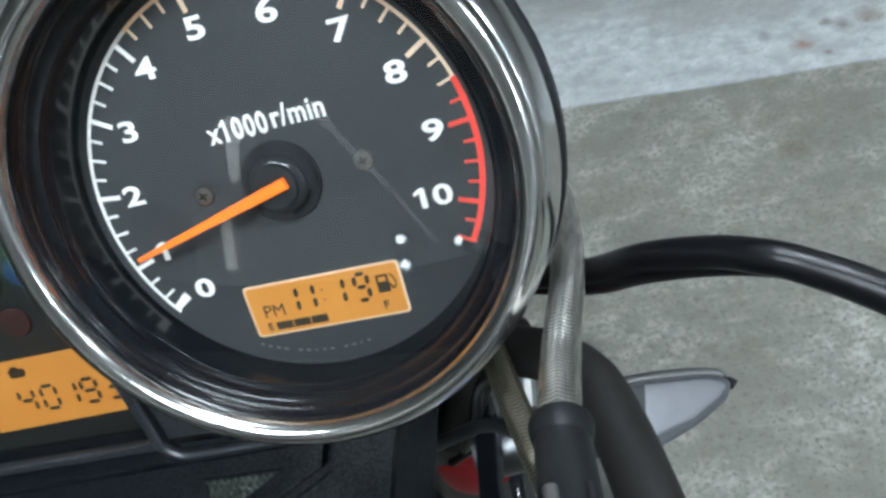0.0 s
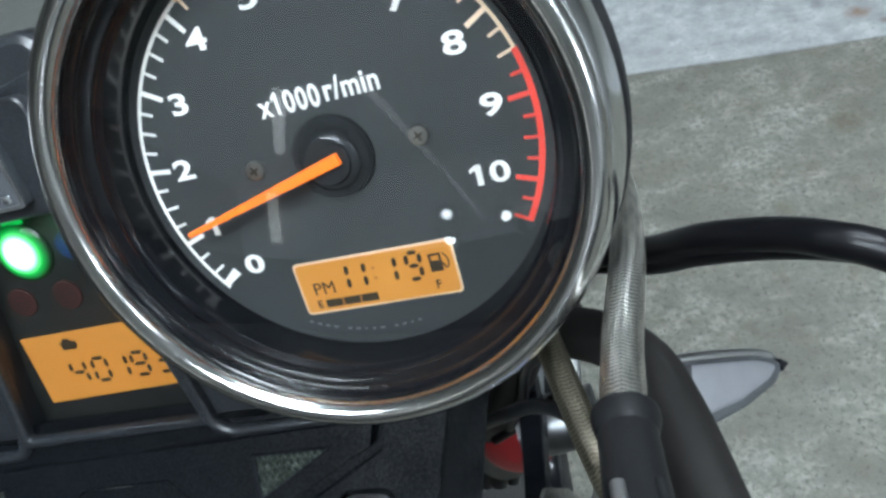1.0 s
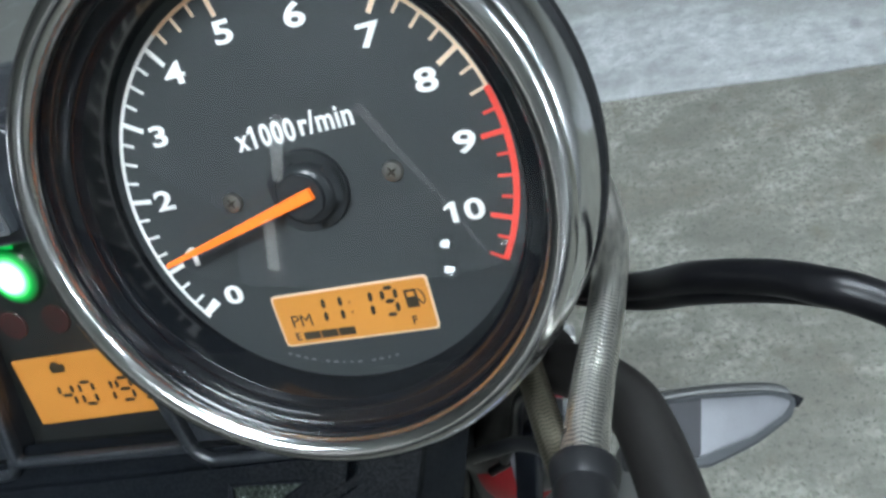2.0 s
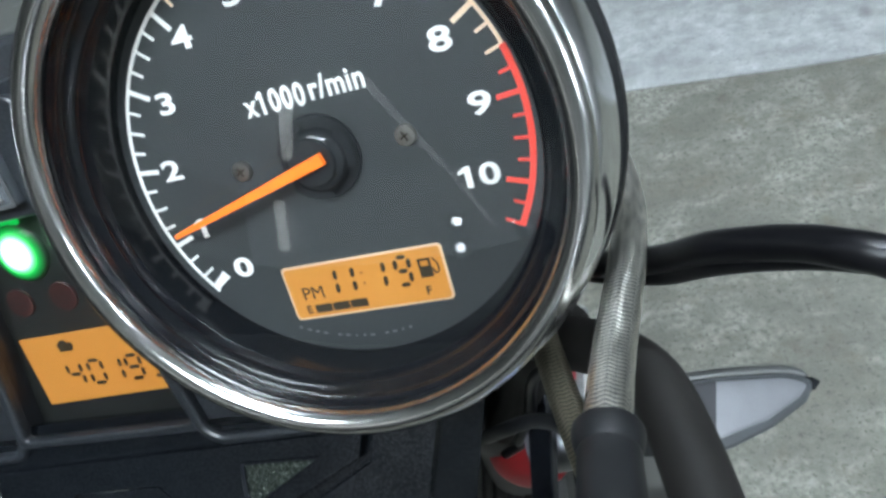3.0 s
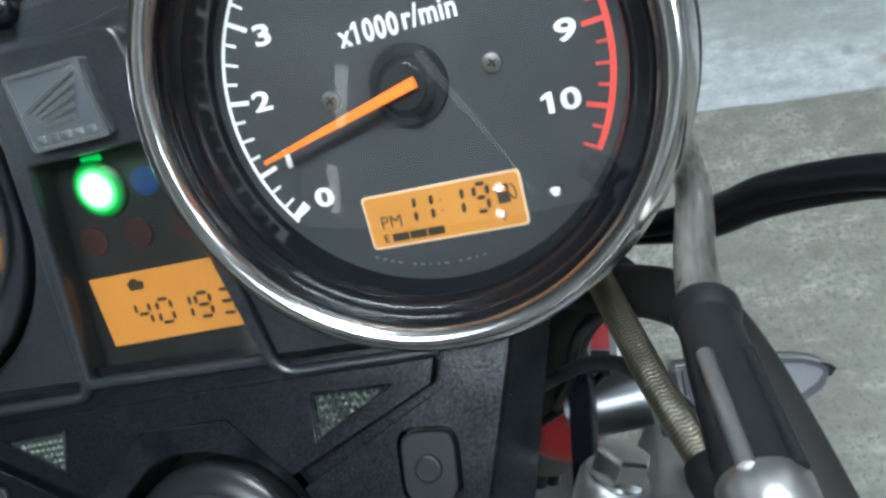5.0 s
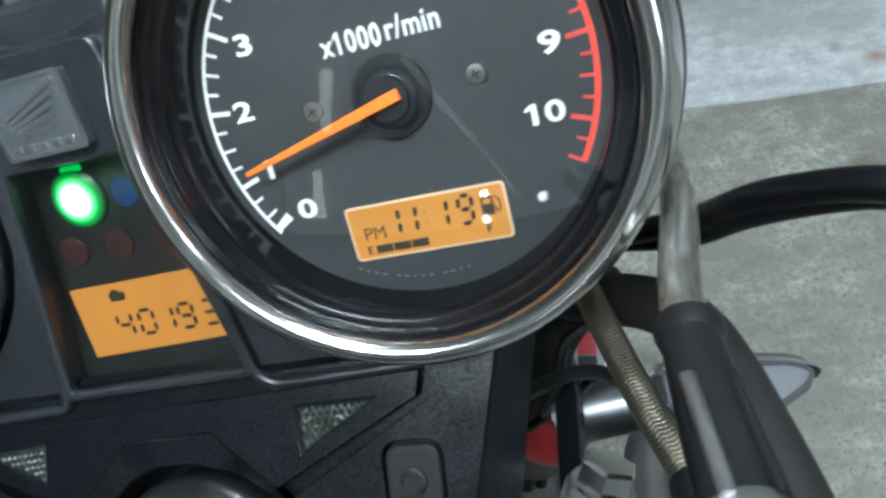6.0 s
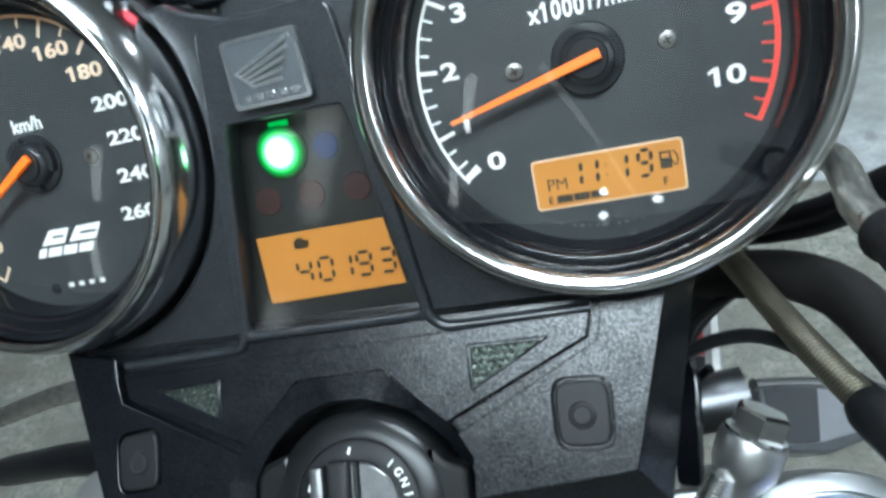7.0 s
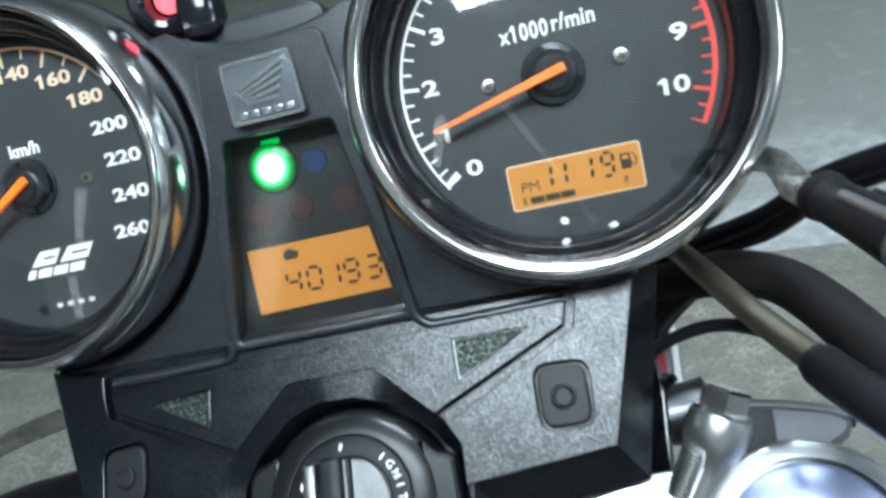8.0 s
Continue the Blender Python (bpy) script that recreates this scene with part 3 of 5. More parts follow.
pale_strip()


def ceiling_lamp():
    """A round surface lamp: a white drum with a lit cover."""
    top = empty("round_lamp", "round white lamp fixed to the bare concrete", "lamp", group="round lamps")
    part("drum", lathe([(0, 0), (0.15, 0), (0.15, -0.07), (0.135, -0.085), (0.12, -0.085), (0.12, -0.075), (0, -0.075)], seg=48), WHITE_PAINT, top, scale=1.0)
    part("cover", lathe([(0.10, -0.08), (0.09, -0.094), (0.06, -0.102), (0, -0.105)], seg=48), LIT_COVER, top, "lit white cover", scale=1.0)
    return top


first_lamp = ceiling_lamp()
first_lamp.matrix_world = pose(2.6, 2.6, ROOM_Z)
copy_thing(first_lamp, pose(-2.2, 2.4, ROOM_Z))


def wall_spot():
    """A small wall lamp: a shallow bowl with a lit cover."""
    top = empty("wall_lamp", "small round lamp fixed to the white wall", "lamp", group="wall lamps")
    part("bowl", lathe([(0, 0), (0.13, 0), (0.15, -0.05), (0.135, -0.08), (0.12, -0.075), (0, -0.06)], seg=40), WHITE_PAINT, top, scale=1.0)
    part("cover", lathe([(0.070, -0.07), (0.05, -0.082), (0, -0.088)], seg=40), LIT_SPOT, top, "lit white cover", scale=1.0)
    return top


first_spot = wall_spot()
first_spot.matrix_world = pose(0.18, ROOM_Y0, 1.67, 90, 0, 0)
for x, z in ((-0.64, 1.90), (-0.67, 1.49)):
    copy_thing(first_spot, pose(x, ROOM_Y0, z, 90, 0, 0))


def tube_lamp():
    """A twin fluorescent fitting across the bay."""
    top = empty("tube_lamp", "white twin fluorescent fitting under the concrete ceiling", "lamp", group="tube lamps")
    part("tray", box(0, 0, -0.03, 0.72, 0.22, 0.06, 0.01), WHITE_PAINT, top, scale=1.0)
    for y in (-0.05, 0.05):
        part("tube", tube([(-0.32 + 0.08 * k, y, -0.08) for k in range(9)], 0.018, 16), LIT_TUBE, top, "lit white tube", scale=1.0)
    return top


first_tube = tube_lamp()
first_tube.matrix_world = pose(0.35, 0.5, ROOM_Z)
for x, y in ((2.4, -0.6), (3.7, -2.0), (3.9, -2.9)):
    copy_thing(first_tube, pose(x, y, ROOM_Z))


def panel_lamp():
    """A wide flat fitting with a lit diffuser in a white frame."""
    top = empty("panel_lamp", "wide white ceiling lamp with a lit diffuser", "lamp", pose(-0.18, -0.83, ROOM_Z))
    frame_loop = [(-0.58, -0.30), (0.58, -0.30), (0.58, 0.30), (-0.58, 0.30)]
    hole = [(0.95 * x, 0.94 * y) for x, y in frame_loop]
    part("lamp_frame", prism(frame_loop, -0.06, -0.0, holes=[hole]), WHITE_PAINT, top, scale=1.0, smooth=False)
    part("diffuser", prism(hole, -0.05, -0.02), LIT_PANEL, top, "lit white diffuser", scale=1.0, smooth=False)


panel_lamp()


def strip_lamp(a, b, radius, label, back=(0, 0, 0.03), mat=DIM_STREAK):
    """A weak, slim glowing rod on a holder, added for a reflected streak."""
    top = empty("strip_lamp", label, "lamp", group="strip lamps")
    a, b, back = Vector(a), Vector(b), Vector(back)
    part("holder", tube([a + back, b + back], radius * 0.8, 12), WHITE_PAINT, top, scale=1.0)
    part("tube", tube([a, b], radius, 12), mat, top, "weakly glowing rod", scale=1.0)


# Unseen glowing rods, placed only to draw the streaks reflected in the glass.
strip_lamp((-1.58, -2.32, 2.745), (-2.35, -3.45, 2.745), 0.07, "slim dim glowing rod under the grey ceiling, added for a reflected streak")
strip_lamp((-3.60, -4.92, 1.72), (-3.60, -4.92, 2.62), 0.10, "upright dim glowing rod on the painted wall, added for a reflected streak", (0, -0.03, 0))
strip_lamp((-0.80, -2.38, 2.745), (-0.62, -4.88, 2.745), 0.045, "long faint glowing rod under the grey ceiling, added for a reflected streak", mat=FAINT_STREAK)
strip_lamp((-0.56, -4.94, 2.66), (-0.13, -4.94, 1.72), 0.03, "slanting faint glowing rod on the painted wall, added for a reflected streak", (0, -0.03, 0), mat=FAINT_STREAK)

# ---------------------------------------------------------------- the motorcycle
bike = empty("motorcycle", "red motorcycle with twin chrome-rimmed dials, leaning on its stand", "motorcycle", DASH)
SPEEDO_X, SPEEDO_Y = -153.2, 2.6


def instrument(name, label, cx, cy=0.0, barrel=False):
    """A round instrument: black rear cup, chrome skirt and lip, dark inner ring, dial, clear cover."""
    cup = [(0, -34), (38, -34), (50, -26), (55.0, -14), (55.7, -7), (55.8, -4.2), (55.3, -2.9), (54.4, -2.5), (53, -2.4), (53, -4), (0, -4)]
    gauge = part(name, lathe(cup, (cx, cy, 0)), RUBBER, bike, label)
    skirt = [(53.6, -2.3), (54.3, -1.5), (54.4, 1.5), (54.15, 5.0), (53.45, 8.6), (52.4, 11.2), (51.3, 12.7), (50.4, 13.2), (48.6, 13.4), (49.6, 12.0), (52.2, 4), (52.8, -2.0)]
    if barrel:  # a plainer, taller skirt under a narrow lip
        skirt = [(53.6, -2.3), (54.3, -1.5), (54.4, 1.0), (54.2, 4.5), (53.75, 8.0), (53.05, 11.2), (52.15, 13.8), (51.1, 15.8), (50.0, 17.0), (48.6, 16.6), (49.6, 12.0), (52.2, 4), (52.8, -2.0)]
    bezel = part("bezel", lathe(skirt, (cx, cy, 0), 128, closed=True), CHROME, gauge, "polished chrome bezel")
    lip_r, lip_x, lip_z = (1.35, 48.95, 17.0) if barrel else (2.5, 48.65, 15.5)
    lip = [(lip_x + lip_r * math.cos(radians(k)), lip_z + lip_r * math.sin(radians(k))) for k in range(-50, 231, 20)]
    part("bezel_lip", lathe(lip, (cx, cy, 0), 128, closed=True), SATIN_CHROME, bezel, "satin chrome lip")
    ring = [(47.4, 14.6), (46.3, 13.9), (45.5, 13.0), (45.2, 11.0), (44.7, 10.5), (43.4, 10.1), (43.1, 9.0), (42.6, 8.5), (42.15, 8.2), (42.05, 7.6), (41.9, -0.8), (48.0, -0.8), (49.2, 12.0)]
    part("inner_ring", lathe(ring, (cx, cy, 0), 128, closed=True), RING, gauge, "dark stepped inner ring")
    part("dial", lathe([(0, -1.2), (42.6, -1.2), (42.6, -0.02), (0, -0.02)], (cx, cy, 0), 96), DIAL, gauge, "matt black dial")
    dome_z = lambda r: 13.8 + math.sqrt(220 ** 2 - r ** 2) - math.sqrt(220 ** 2 - 46.6 ** 2)
    bulge = [(46.6 * k / 14, dome_z(46.6 * k / 14)) for k in range(14, -1, -1)]
    cover = part("glass", lathe([(0, 12.6), (46.6, 12.6)] + bulge, (cx, cy, 0), 128), CLEAR, gauge, "clear domed glass cover", sharp=60)
    clear_behind(cover)
    return gauge


def dial_screw(gauge, x, y):
    head = part("screw", lathe([(0, 0), (2.0, 0), (2.0, 0.7), (1.8, 1.0), (0.9, 1.15), (0, 1.15)], (x, y, 0), 24), SCREW, gauge, "small zinc screw")
    for sx, sy in ((2.0, 0.42), (0.42, 2.0)):
        part("slot", box(x, y, 1.14, sx, sy, 0.2, m=Matrix.Translation((x, y, 0)) @ Matrix.Rotation(radians(25), 4, "Z") @ Matrix.Translation((-x, -y, 0))), SEGMENT, head)


def needle(gauge, cx, angle, tail, length, cy=0.0):
    """An orange pointer on a dark hub."""
    hub = part("hub", lathe([(0, 0), (8.2, 0), (8.2, 0.5), (7.9, 0.9), (6.3, 1.1), (6.1, 3.0), (5.6, 3.7), (4.6, 4.1), (4.3, 4.8), (0, 5.0)], (cx, cy, 0), 48), HUB, gauge, "grey-black needle hub")
    for a in (-22, 100, 218):
        part("hub_rib", arc_band(6.0, 7.6, a, a + 62, 0.9, 1.9, cx, cy), HUB, hub)
    half = prism([(-tail, -1.1), (0, -1.1), (length, -0.45), (length, 0.45), (0, 1.1), (-tail, 1.1)], 5.4, 6.6, bevel=0.2,
                 m=Matrix.Translation((cx, cy, 0)) @ Matrix.Rotation(radians(angle), 4, "Z"))
    part("needle", half, ORANGE, gauge, "glowing orange pointer")


def tach_angle(value):
    return 221.6 - 24.0 * value


def tachometer():
    g = instrument("tachometer", "round tachometer with black dial, white numerals and amber display", 0.0)
    part("scale_arc", arc_band(39.3, 40.0, 216, tach_angle(4.2), 0.05), PRINT, g, "white scale line")
    part("scale_arc", arc_band(39.3, 40.0, tach_angle(4.2), tach_angle(8.5), 0.05), WARM_PRINT, g, "cream scale line")
    part("red_arc", arc_band(39.0, 40.2, tach_angle(8.5), tach_angle(10.5) - 0.3, 0.08), RED_PRINT, g, "red warning band")
    for k in range(0, 43):
        v = k / 4
        a = radians(tach_angle(v))
        major = k % 4 == 0
        inner = 35.0 if major else (36.4 if k % 2 == 0 else 36.9)
        mat = RED_PRINT if v > 8.5 else WARM_PRINT if v > 4.2 else PRINT
        w = 0.95 if major else 0.6
        if k < 2:
            continue
        part("tick", bar(inner * math.cos(a), inner * math.sin(a), 39.6 * math.cos(a), 39.6 * math.sin(a), w, 0.06), mat, g)
    a = radians(214.4)
    part("zero_mark", bar(35.2 * math.cos(a), 35.2 * math.sin(a), 39.4 * math.cos(a), 39.4 * math.sin(a), 2.0, 0.09, w_end=1.5), PRINT, g, "bold white zero mark")
    places = [(-24.6, -19.0), (-30.6, -9.2), (-31.8, 3.6), (-27.3, 16.2), (-19.0, 26.7), (-6.6, 31.4), (7.6, 31.1), (20.0, 24.7), (27.7, 15.2), (31.8, 3.2), (28.6, -9.4)]
    for n, spot in enumerate(places):
        lettering(str(n), 4.1, (*spot, 0.06), g, PRINT, "numeral", 1.54 if n not in (1, 10) else 1.42, 0.036)
    lettering("x1000", 4.3, (-5.4, 12.0, 0.06), g, PRINT, "lettering", bold=0.036, space=1.14, across=12.6)
    lettering("r/min", 4.3, (7.3, 12.5, 0.06), g, PRINT, "lettering", bold=0.030, space=1.06, across=10.8)
    dial_screw(g, -16.7, 0.5)
    dial_screw(g, 17.3, 0.6)
    needle(g, 0.0, 194.4, 3.0, 33.4)
    shown = part("display", prism(rounded([(-16.3, -32.4), (17.4, -32.4), (17.4, -21.3), (-16.3, -21.3)], 0.9), 0.0, 0.3), LCD, g, "lit amber clock and fuel display")
    part("display_edge", prism(rounded([(-16.8, -32.9), (17.9, -32.9), (17.9, -20.8), (-16.8, -20.8)], 1.2), -0.02, 0.12), LCD_EDGE, shown)
    lettering("PM", 2.9, (-11.2, -27.0, 0.35), shown, SEGMENT, "lettering", 1.0, 0.0)
    for c, x in zip("1119", (-5.6, -1.8, 4.9, 7.5)):
        digit(c, x - (2.8 if c == "1" else 0), -28.3, 2.8, 5.9, 0.35, shown)
    for y in (-26.6, -24.3):
        part("colon", box(0.5, y, 0.4, 0.5, 0.55, 0.1), GHOST, shown)
    lettering("E", 1.8, (-13.2, -30.6, 0.35), shown, SEGMENT, "lettering", 1.0, 0.03)
    lettering("F", 1.9, (13.2, -30.2, 0.35), shown, SEGMENT, "lettering", 1.0, 0.03)
    for x in (-10.0, -6.0, -2.0):
        part("fuel_bar", box(x, -30.7, 0.4, 3.75, 1.8, 0.1), SEGMENT, shown)
    part("pump_symbol", prism([(12.4, -27.4), (15.0, -27.4), (15.0, -23.4), (12.4, -23.4)], 0.35, 0.45, holes=[[(12.9, -25.0), (14.5, -25.0), (14.5, -23.9), (12.9, -23.9)]]), SEGMENT, shown)
    part("pump_hose", tube(spline([(15.1, -25.6, 0.4), (15.7, -26.8, 0.4), (16.3, -26.2, 0.4), (16.2, -24.6, 0.4), (15.4, -23.5, 0.4)], 4), 0.18, 6), SEGMENT, shown)
    random.seed(5)
    for k in range(13):
        a = radians(244 + 2.7 * k + (2 if k > 3 else 0) + (2 if k > 8 else 0))
        x, y = 38.4 * math.cos(a), 38.4 * math.sin(a)
        t = a + math.pi / 2
        w = random.uniform(0.15, 0.5)
        part("small_print_bar", bar(x - w * math.cos(t), y - w * math.sin(t), x + w * math.cos(t), y + w * math.sin(t), 0.42, 0.04), HUB_PRINT, g)
    return g


def speedometer():
    cx, cy, ex = SPEEDO_X, SPEEDO_Y, -149.0
    g = instrument("speedometer", "round speedometer with black dial and cream numerals", cx, cy, barrel=True)
    angle = lambda v: 233.0 - 1.03 * v
    part("scale_arc", arc_band(39.2, 40.0, angle(0), angle(188), 0.05, cx=cx, cy=cy), WARM_PRINT, g, "cream scale line")
    for k in range(0, 19):
        v = 10 * k
        a = radians(angle(v))
        inner = 34.6 if k % 2 == 0 else 36.6
        part("tick", bar(cx + inner * math.cos(a), cy + inner * math.sin(a), cx + 39.6 * math.cos(a), cy + 39.6 * math.sin(a), 0.9 if k % 2 == 0 else 0.6, 0.06), WARM_PRINT, g)
    seen = {140: (-150.2, 35.0), 160: (-137.8, 30.8), 180: (-129.5, 23.5), 200: (-124.3, 14.6), 220: (-122.6, 5.1), 240: (-122.8, -5.2), 260: (-125.2, -15.5)}
    for v in range(0, 280, 20):
        a = radians(222.0 - 0.981 * v)
        spot = seen.get(v, (cx + 30.5 * math.cos(a), cy + 31.5 * math.sin(a)))
        lettering(str(v), 3.7, (*spot, 0.06), g, WARM_PRINT if v < 190 else PRINT, "numeral", 1.50, 0.042)
    lettering("km/h", 3.7, (ex - 3.6, 13.6, 0.06), g, PRINT, "lettering", 1.0, 0.04)
    lean = lambda x, y: (ex + x + 0.55 * (y + 20.0), y)
    for x0, x1 in ((-11.0, -2.4), (-1.4, 8.6)):
        loop = [lean(x0 + 1.6, -16.4), lean(x1, -16.4), lean(x1 - 0.6, -20.6), lean(x0, -20.6)]
        hole = [lean(x0 + 3.4, -18.2), lean(x1 - 1.2, -18.2), lean(x1 - 1.2, -18.8), lean(x0 + 3.2, -18.8)]
        part("emblem_block", prism(loop, 0.05, 0.15, holes=[hole]), PRINT, g, "plain white emblem block")
    for x0, x1 in ((-11.6, -9.0), (-8.2, -3.6), (-2.9, 1.8), (2.5, 7.4)):
        loop = [lean(x0, -21.4), lean(x1, -21.4), lean(x1, -24.0), lean(x0, -24.0)]
        part("emblem_block", prism(loop, 0.05, 0.15), PRINT, g, "plain white emblem block")
    for k in range(4):
        x = ex - 5.4 + 3.6 * k
        part("small_print_bar", bar(x - 0.9, -33.0, x + 0.9, -33.0, 1.3, 0.05), PRINT, g)
    part("key_lamp", lathe([(0, 0), (1.6, 0), (1.6, 0.3), (0, 0.3)], (ex - 11.0, -33.6, 0), 24), HUB, g, "unlit round lamp")
    dial_screw(g, -134.8, 1.6)
    dial_screw(g, -169.0, 1.6)
    needle(g, cx, 211.0, 3.5, 33.2, cy)
    return g


tachometer()
speedometer()
MID = -74.5
mirror = lambda pts: [(2 * MID + 1.3 - x, y - 0.055 * (x - MID)) for x, y in pts][::-1]  # the far side sits a little lower


def meter_case():
    """The black casing between and behind the two dials, with the badge, the lamps and the odometer."""
    bite = [(54.2 * math.cos(radians(a)), 54.2 * math.sin(radians(a))) for a in range(283, 139, -6)]
    right = [(MID, -57.6), (-46.5, -57.4), (-44.0, -56.9), (-20, -56.4), (-4, -56.0), (11.4, -54.2)] + bite + [(-50.6, 31.4), (-54.9, 29.2), (-63.3, 27.7), (MID, 27.2)]
    left_bite = [(SPEEDO_X + 55.8 * math.cos(radians(a)), SPEEDO_Y + 55.8 * math.sin(radians(a))) for a in range(34, -98, -6)]
    loop = right + [(-86.2, 28.3), (-94.4, 31.0), (-100.6, 34.4)] + left_bite + [(2 * MID - x, y) for x, y in ((11.4, -54.2), (-4, -56.0), (-20, -56.4), (-44.0, -56.9), (-46.5, -57.4))]
    well = [(-100.6, -54.4), (-49.0, -53.6), (-57.8, 2.4), (-91.2, 2.6)]
    case = part("meter_case", prism(loop, -30, 2.2, holes=[well], bevel=1.2), CASE, bike, "matt black plastic meter casing")
    window = rounded([(-99.6, -53.4), (-50.0, -52.6), (-58.6, 1.6), (-90.4, 1.8)], 1.6)
    rim = rounded([(-102.4, -55.6), (-46.8, -55.0), (-56.4, 25.8), (-92.4, 26.2)], 3.0)
    part("centre_rim", prism(rim, 2.0, 4.6, holes=[window], bevel=0.7), CASE, case, "raised black rim")
    back = part("lamp_panel", prism(well, -6.0, -3.4), WINDOW_BACK, case, "dark lamp panel")
    cover = part("window", prism(window, 2.6, 3.2), SMOKED, case, "smoked clear cover")
    clear_behind(cover)
    for edge in ([(-48.8, -53.0), (-47.8, -55.6), (-45.0, -57.9), (-41.0, -58.5), (-26, -58.3), (-8, -57.9)], [(-101.6, -54.2), (-102.6, -56.6), (-104.6, -58.2), (-109, -58.6), (-122, -58.9), (-141, -59.4)]):
        part("case_lip", tube(spline([(x, y + 0.6, 3.4) for x, y in edge], 6), 1.5, 14), CASE, case, "rounded lower lip")
    badge = part("badge", prism(rounded([(-84.6, 4.6), (-64.0, 4.6), (-65.0, 21.4), (-84.9, 21.2)], 1.2), 4.4, 7.0, bevel=0.5), BADGE, case, "pewter maker's badge")
    part("badge_edge", prism(rounded([(-84.6, 4.6), (-64.0, 4.6), (-65.0, 21.4), (-84.9, 21.2)], 1.2), 6.9, 7.3,
                             holes=[rounded([(-83.7, 5.5), (-65.0, 5.5), (-65.9, 20.5), (-84.0, 20.3)], 0.9)]), BADGE_BAR, badge, "bright badge edge")
    on_badge = lambda u, v: (-84.7 + 19.9 * u, 21.3 - 16.7 * v)
    for k in range(5):
        root, tip = on_badge(0.13 + 0.045 * k, 0.49 + 0.052 * k), on_badge(0.90 - 0.043 * k, 0.11 + 0.14 * k)
        part("badge_feather", bar(*root, *tip, 0.75, 7.0, 0.5, w_end=0.95), BADGE_BAR, badge, "bright raised bar")
    part("badge_feather", bar(*on_badge(0.11, 0.48), *on_badge(0.34, 0.73), 0.8, 7.0, 0.55, w_end=0.6), BADGE_BAR, badge, "bright raised bar")
    for k in range(5):
        part("badge_bar", box(-81.0 + 3.3 * k, 6.9, 7.2, 2.3, 1.7, 0.5, 0.2), BADGE_BAR, badge, "small bright raised block")

    def lamp(x, y, r, mat, label):
        part("lamp", lathe([(0, -3.4), (r, -3.4), (r, -3.0), (r * 0.94, -2.8), (0, -2.75)], (x, y, 0), 32), mat, back, label)

    lens_rows = [(7.4 * math.cos(radians(6 * k)), -3.3 + 1.9 * math.sin(radians(6 * k))) for k in range(15)]
    part("lamp", lathe(lens_rows + [(0, -1.4)], (-80.6, -7.3, 0), 40), GREEN_LENS, back, "brightly lit green neutral lamp")
    part("lamp_bar", box(-79.6, -0.1, -2.9, 5.4, 1.5, 0.6, 0.2), GREEN_LAMP, back)
    lamp(-68.2, -7.8, 3.5, BLUE_LAMP, "unlit blue lamp")
    for x in (-87.8, -75.0, -62.0):
        lamp(x, -19.5, 3.7, RED_LAMP, "unlit dark red lamp")
        part("lamp_symbol", prism(circle(x, -19.5, 2.0, 20), -2.74, -2.68, holes=[circle(x, -19.5, 1.5, 20)[::-1]]), SYMBOL, back)
        part("lamp_symbol", bar(x - 1.2, -19.5, x + 1.2, -19.5, 0.45, -2.74, 0.06), SYMBOL, back)
    odo = part("odometer_display", prism([(-94.2, -47.6), (-54.6, -46.6), (-57.2, -28.6), (-94.0, -29.0)], -3.3, -2.8), LCD, back, "lit amber odometer display")
    for c, x in zip("40193", (-84.3, -78.0, -71.4, -66.9, -60.4)):
        digit(c, x - (1.2 if c == "1" else 0), -43.0, 3.9, 6.2, -2.75, odo)
    part("engine_symbol", prism([(-82.3, -32.6), (-78.6, -32.6), (-78.0, -31.6), (-78.0, -30.4), (-79.4, -30.4), (-79.8, -29.6), (-81.4, -29.6), (-81.8, -30.4), (-82.6, -30.4)], -2.75, -2.65, m=Matrix.Translation((-1.0, -0.8, 0))), SEGMENT, odo)
    return case


meter_case()

# The lower cover lies in a plane of its own, tipped towards the sky.
SLOPE = -0.42
PLATE = Matrix.Translation((0, -62, 8.5)) @ Matrix.Rotation(math.atan(SLOPE), 4, "X")
PLATE_STRETCH = math.sqrt(1 + SLOPE * SLOPE)


def on_plate(points):
    """Places of the dials' frame, laid along the lower cover."""
    return [(x, (y + 62) * PLATE_STRETCH) for x, y in points]


LOCK = (-70.0, (-95.5 + 62) * PLATE_STRETCH)


# The pocket round the lock: its rim on the cover, and the narrower mouth below it.
RIM = [(-40.3, -98.0), (-40.1, -86.3), (-44.3, -79.8), (-61.5, -65.3), (-85.7, -65.9), (-102.6, -81.3), (-106.4, -88.0), (-106.4, -98.0), (-100.0, -114.0), (-46.0, -114.0)]
MOUTH = [(-41.6, -98.0), (-41.8, -89.0), (-47.2, -82.2), (-56.2, -75.0), (-67.3, -71.8), (-77.0, -71.8), (-86.6, -74.6), (-95.0, -81.0), (-100.4, -89.0), (-101.0, -98.0), (-96.0, -112.0), (-50.0, -112.0)]


def pocket_points(outline, n=72):
    """Where rays from the lock's middle meet an outline."""
    pts = [Vector(p) - Vector(LOCK) for p in on_plate(outline)]
    out = []
    for k in range(n):
        d = Vector((math.cos(2 * math.pi * k / n), math.sin(2 * math.pi * k / n)))
        best = 0.0
        for a, b in zip(pts, pts[1:] + pts[:1]):
            e = b - a
            den = d.x * e.y - d.y * e.x
            if abs(den) > 1e-9:
                r, w = (a.x * e.y - a.y * e.x) / den, (a.x * d.y - a.y * d.x) / den
                if r > 0 and -1e-6 <= w <= 1 + 1e-6:
                    best = max(best, r)
        out.append((LOCK[0] + d.x * best, LOCK[1] + d.y * best))
    return out


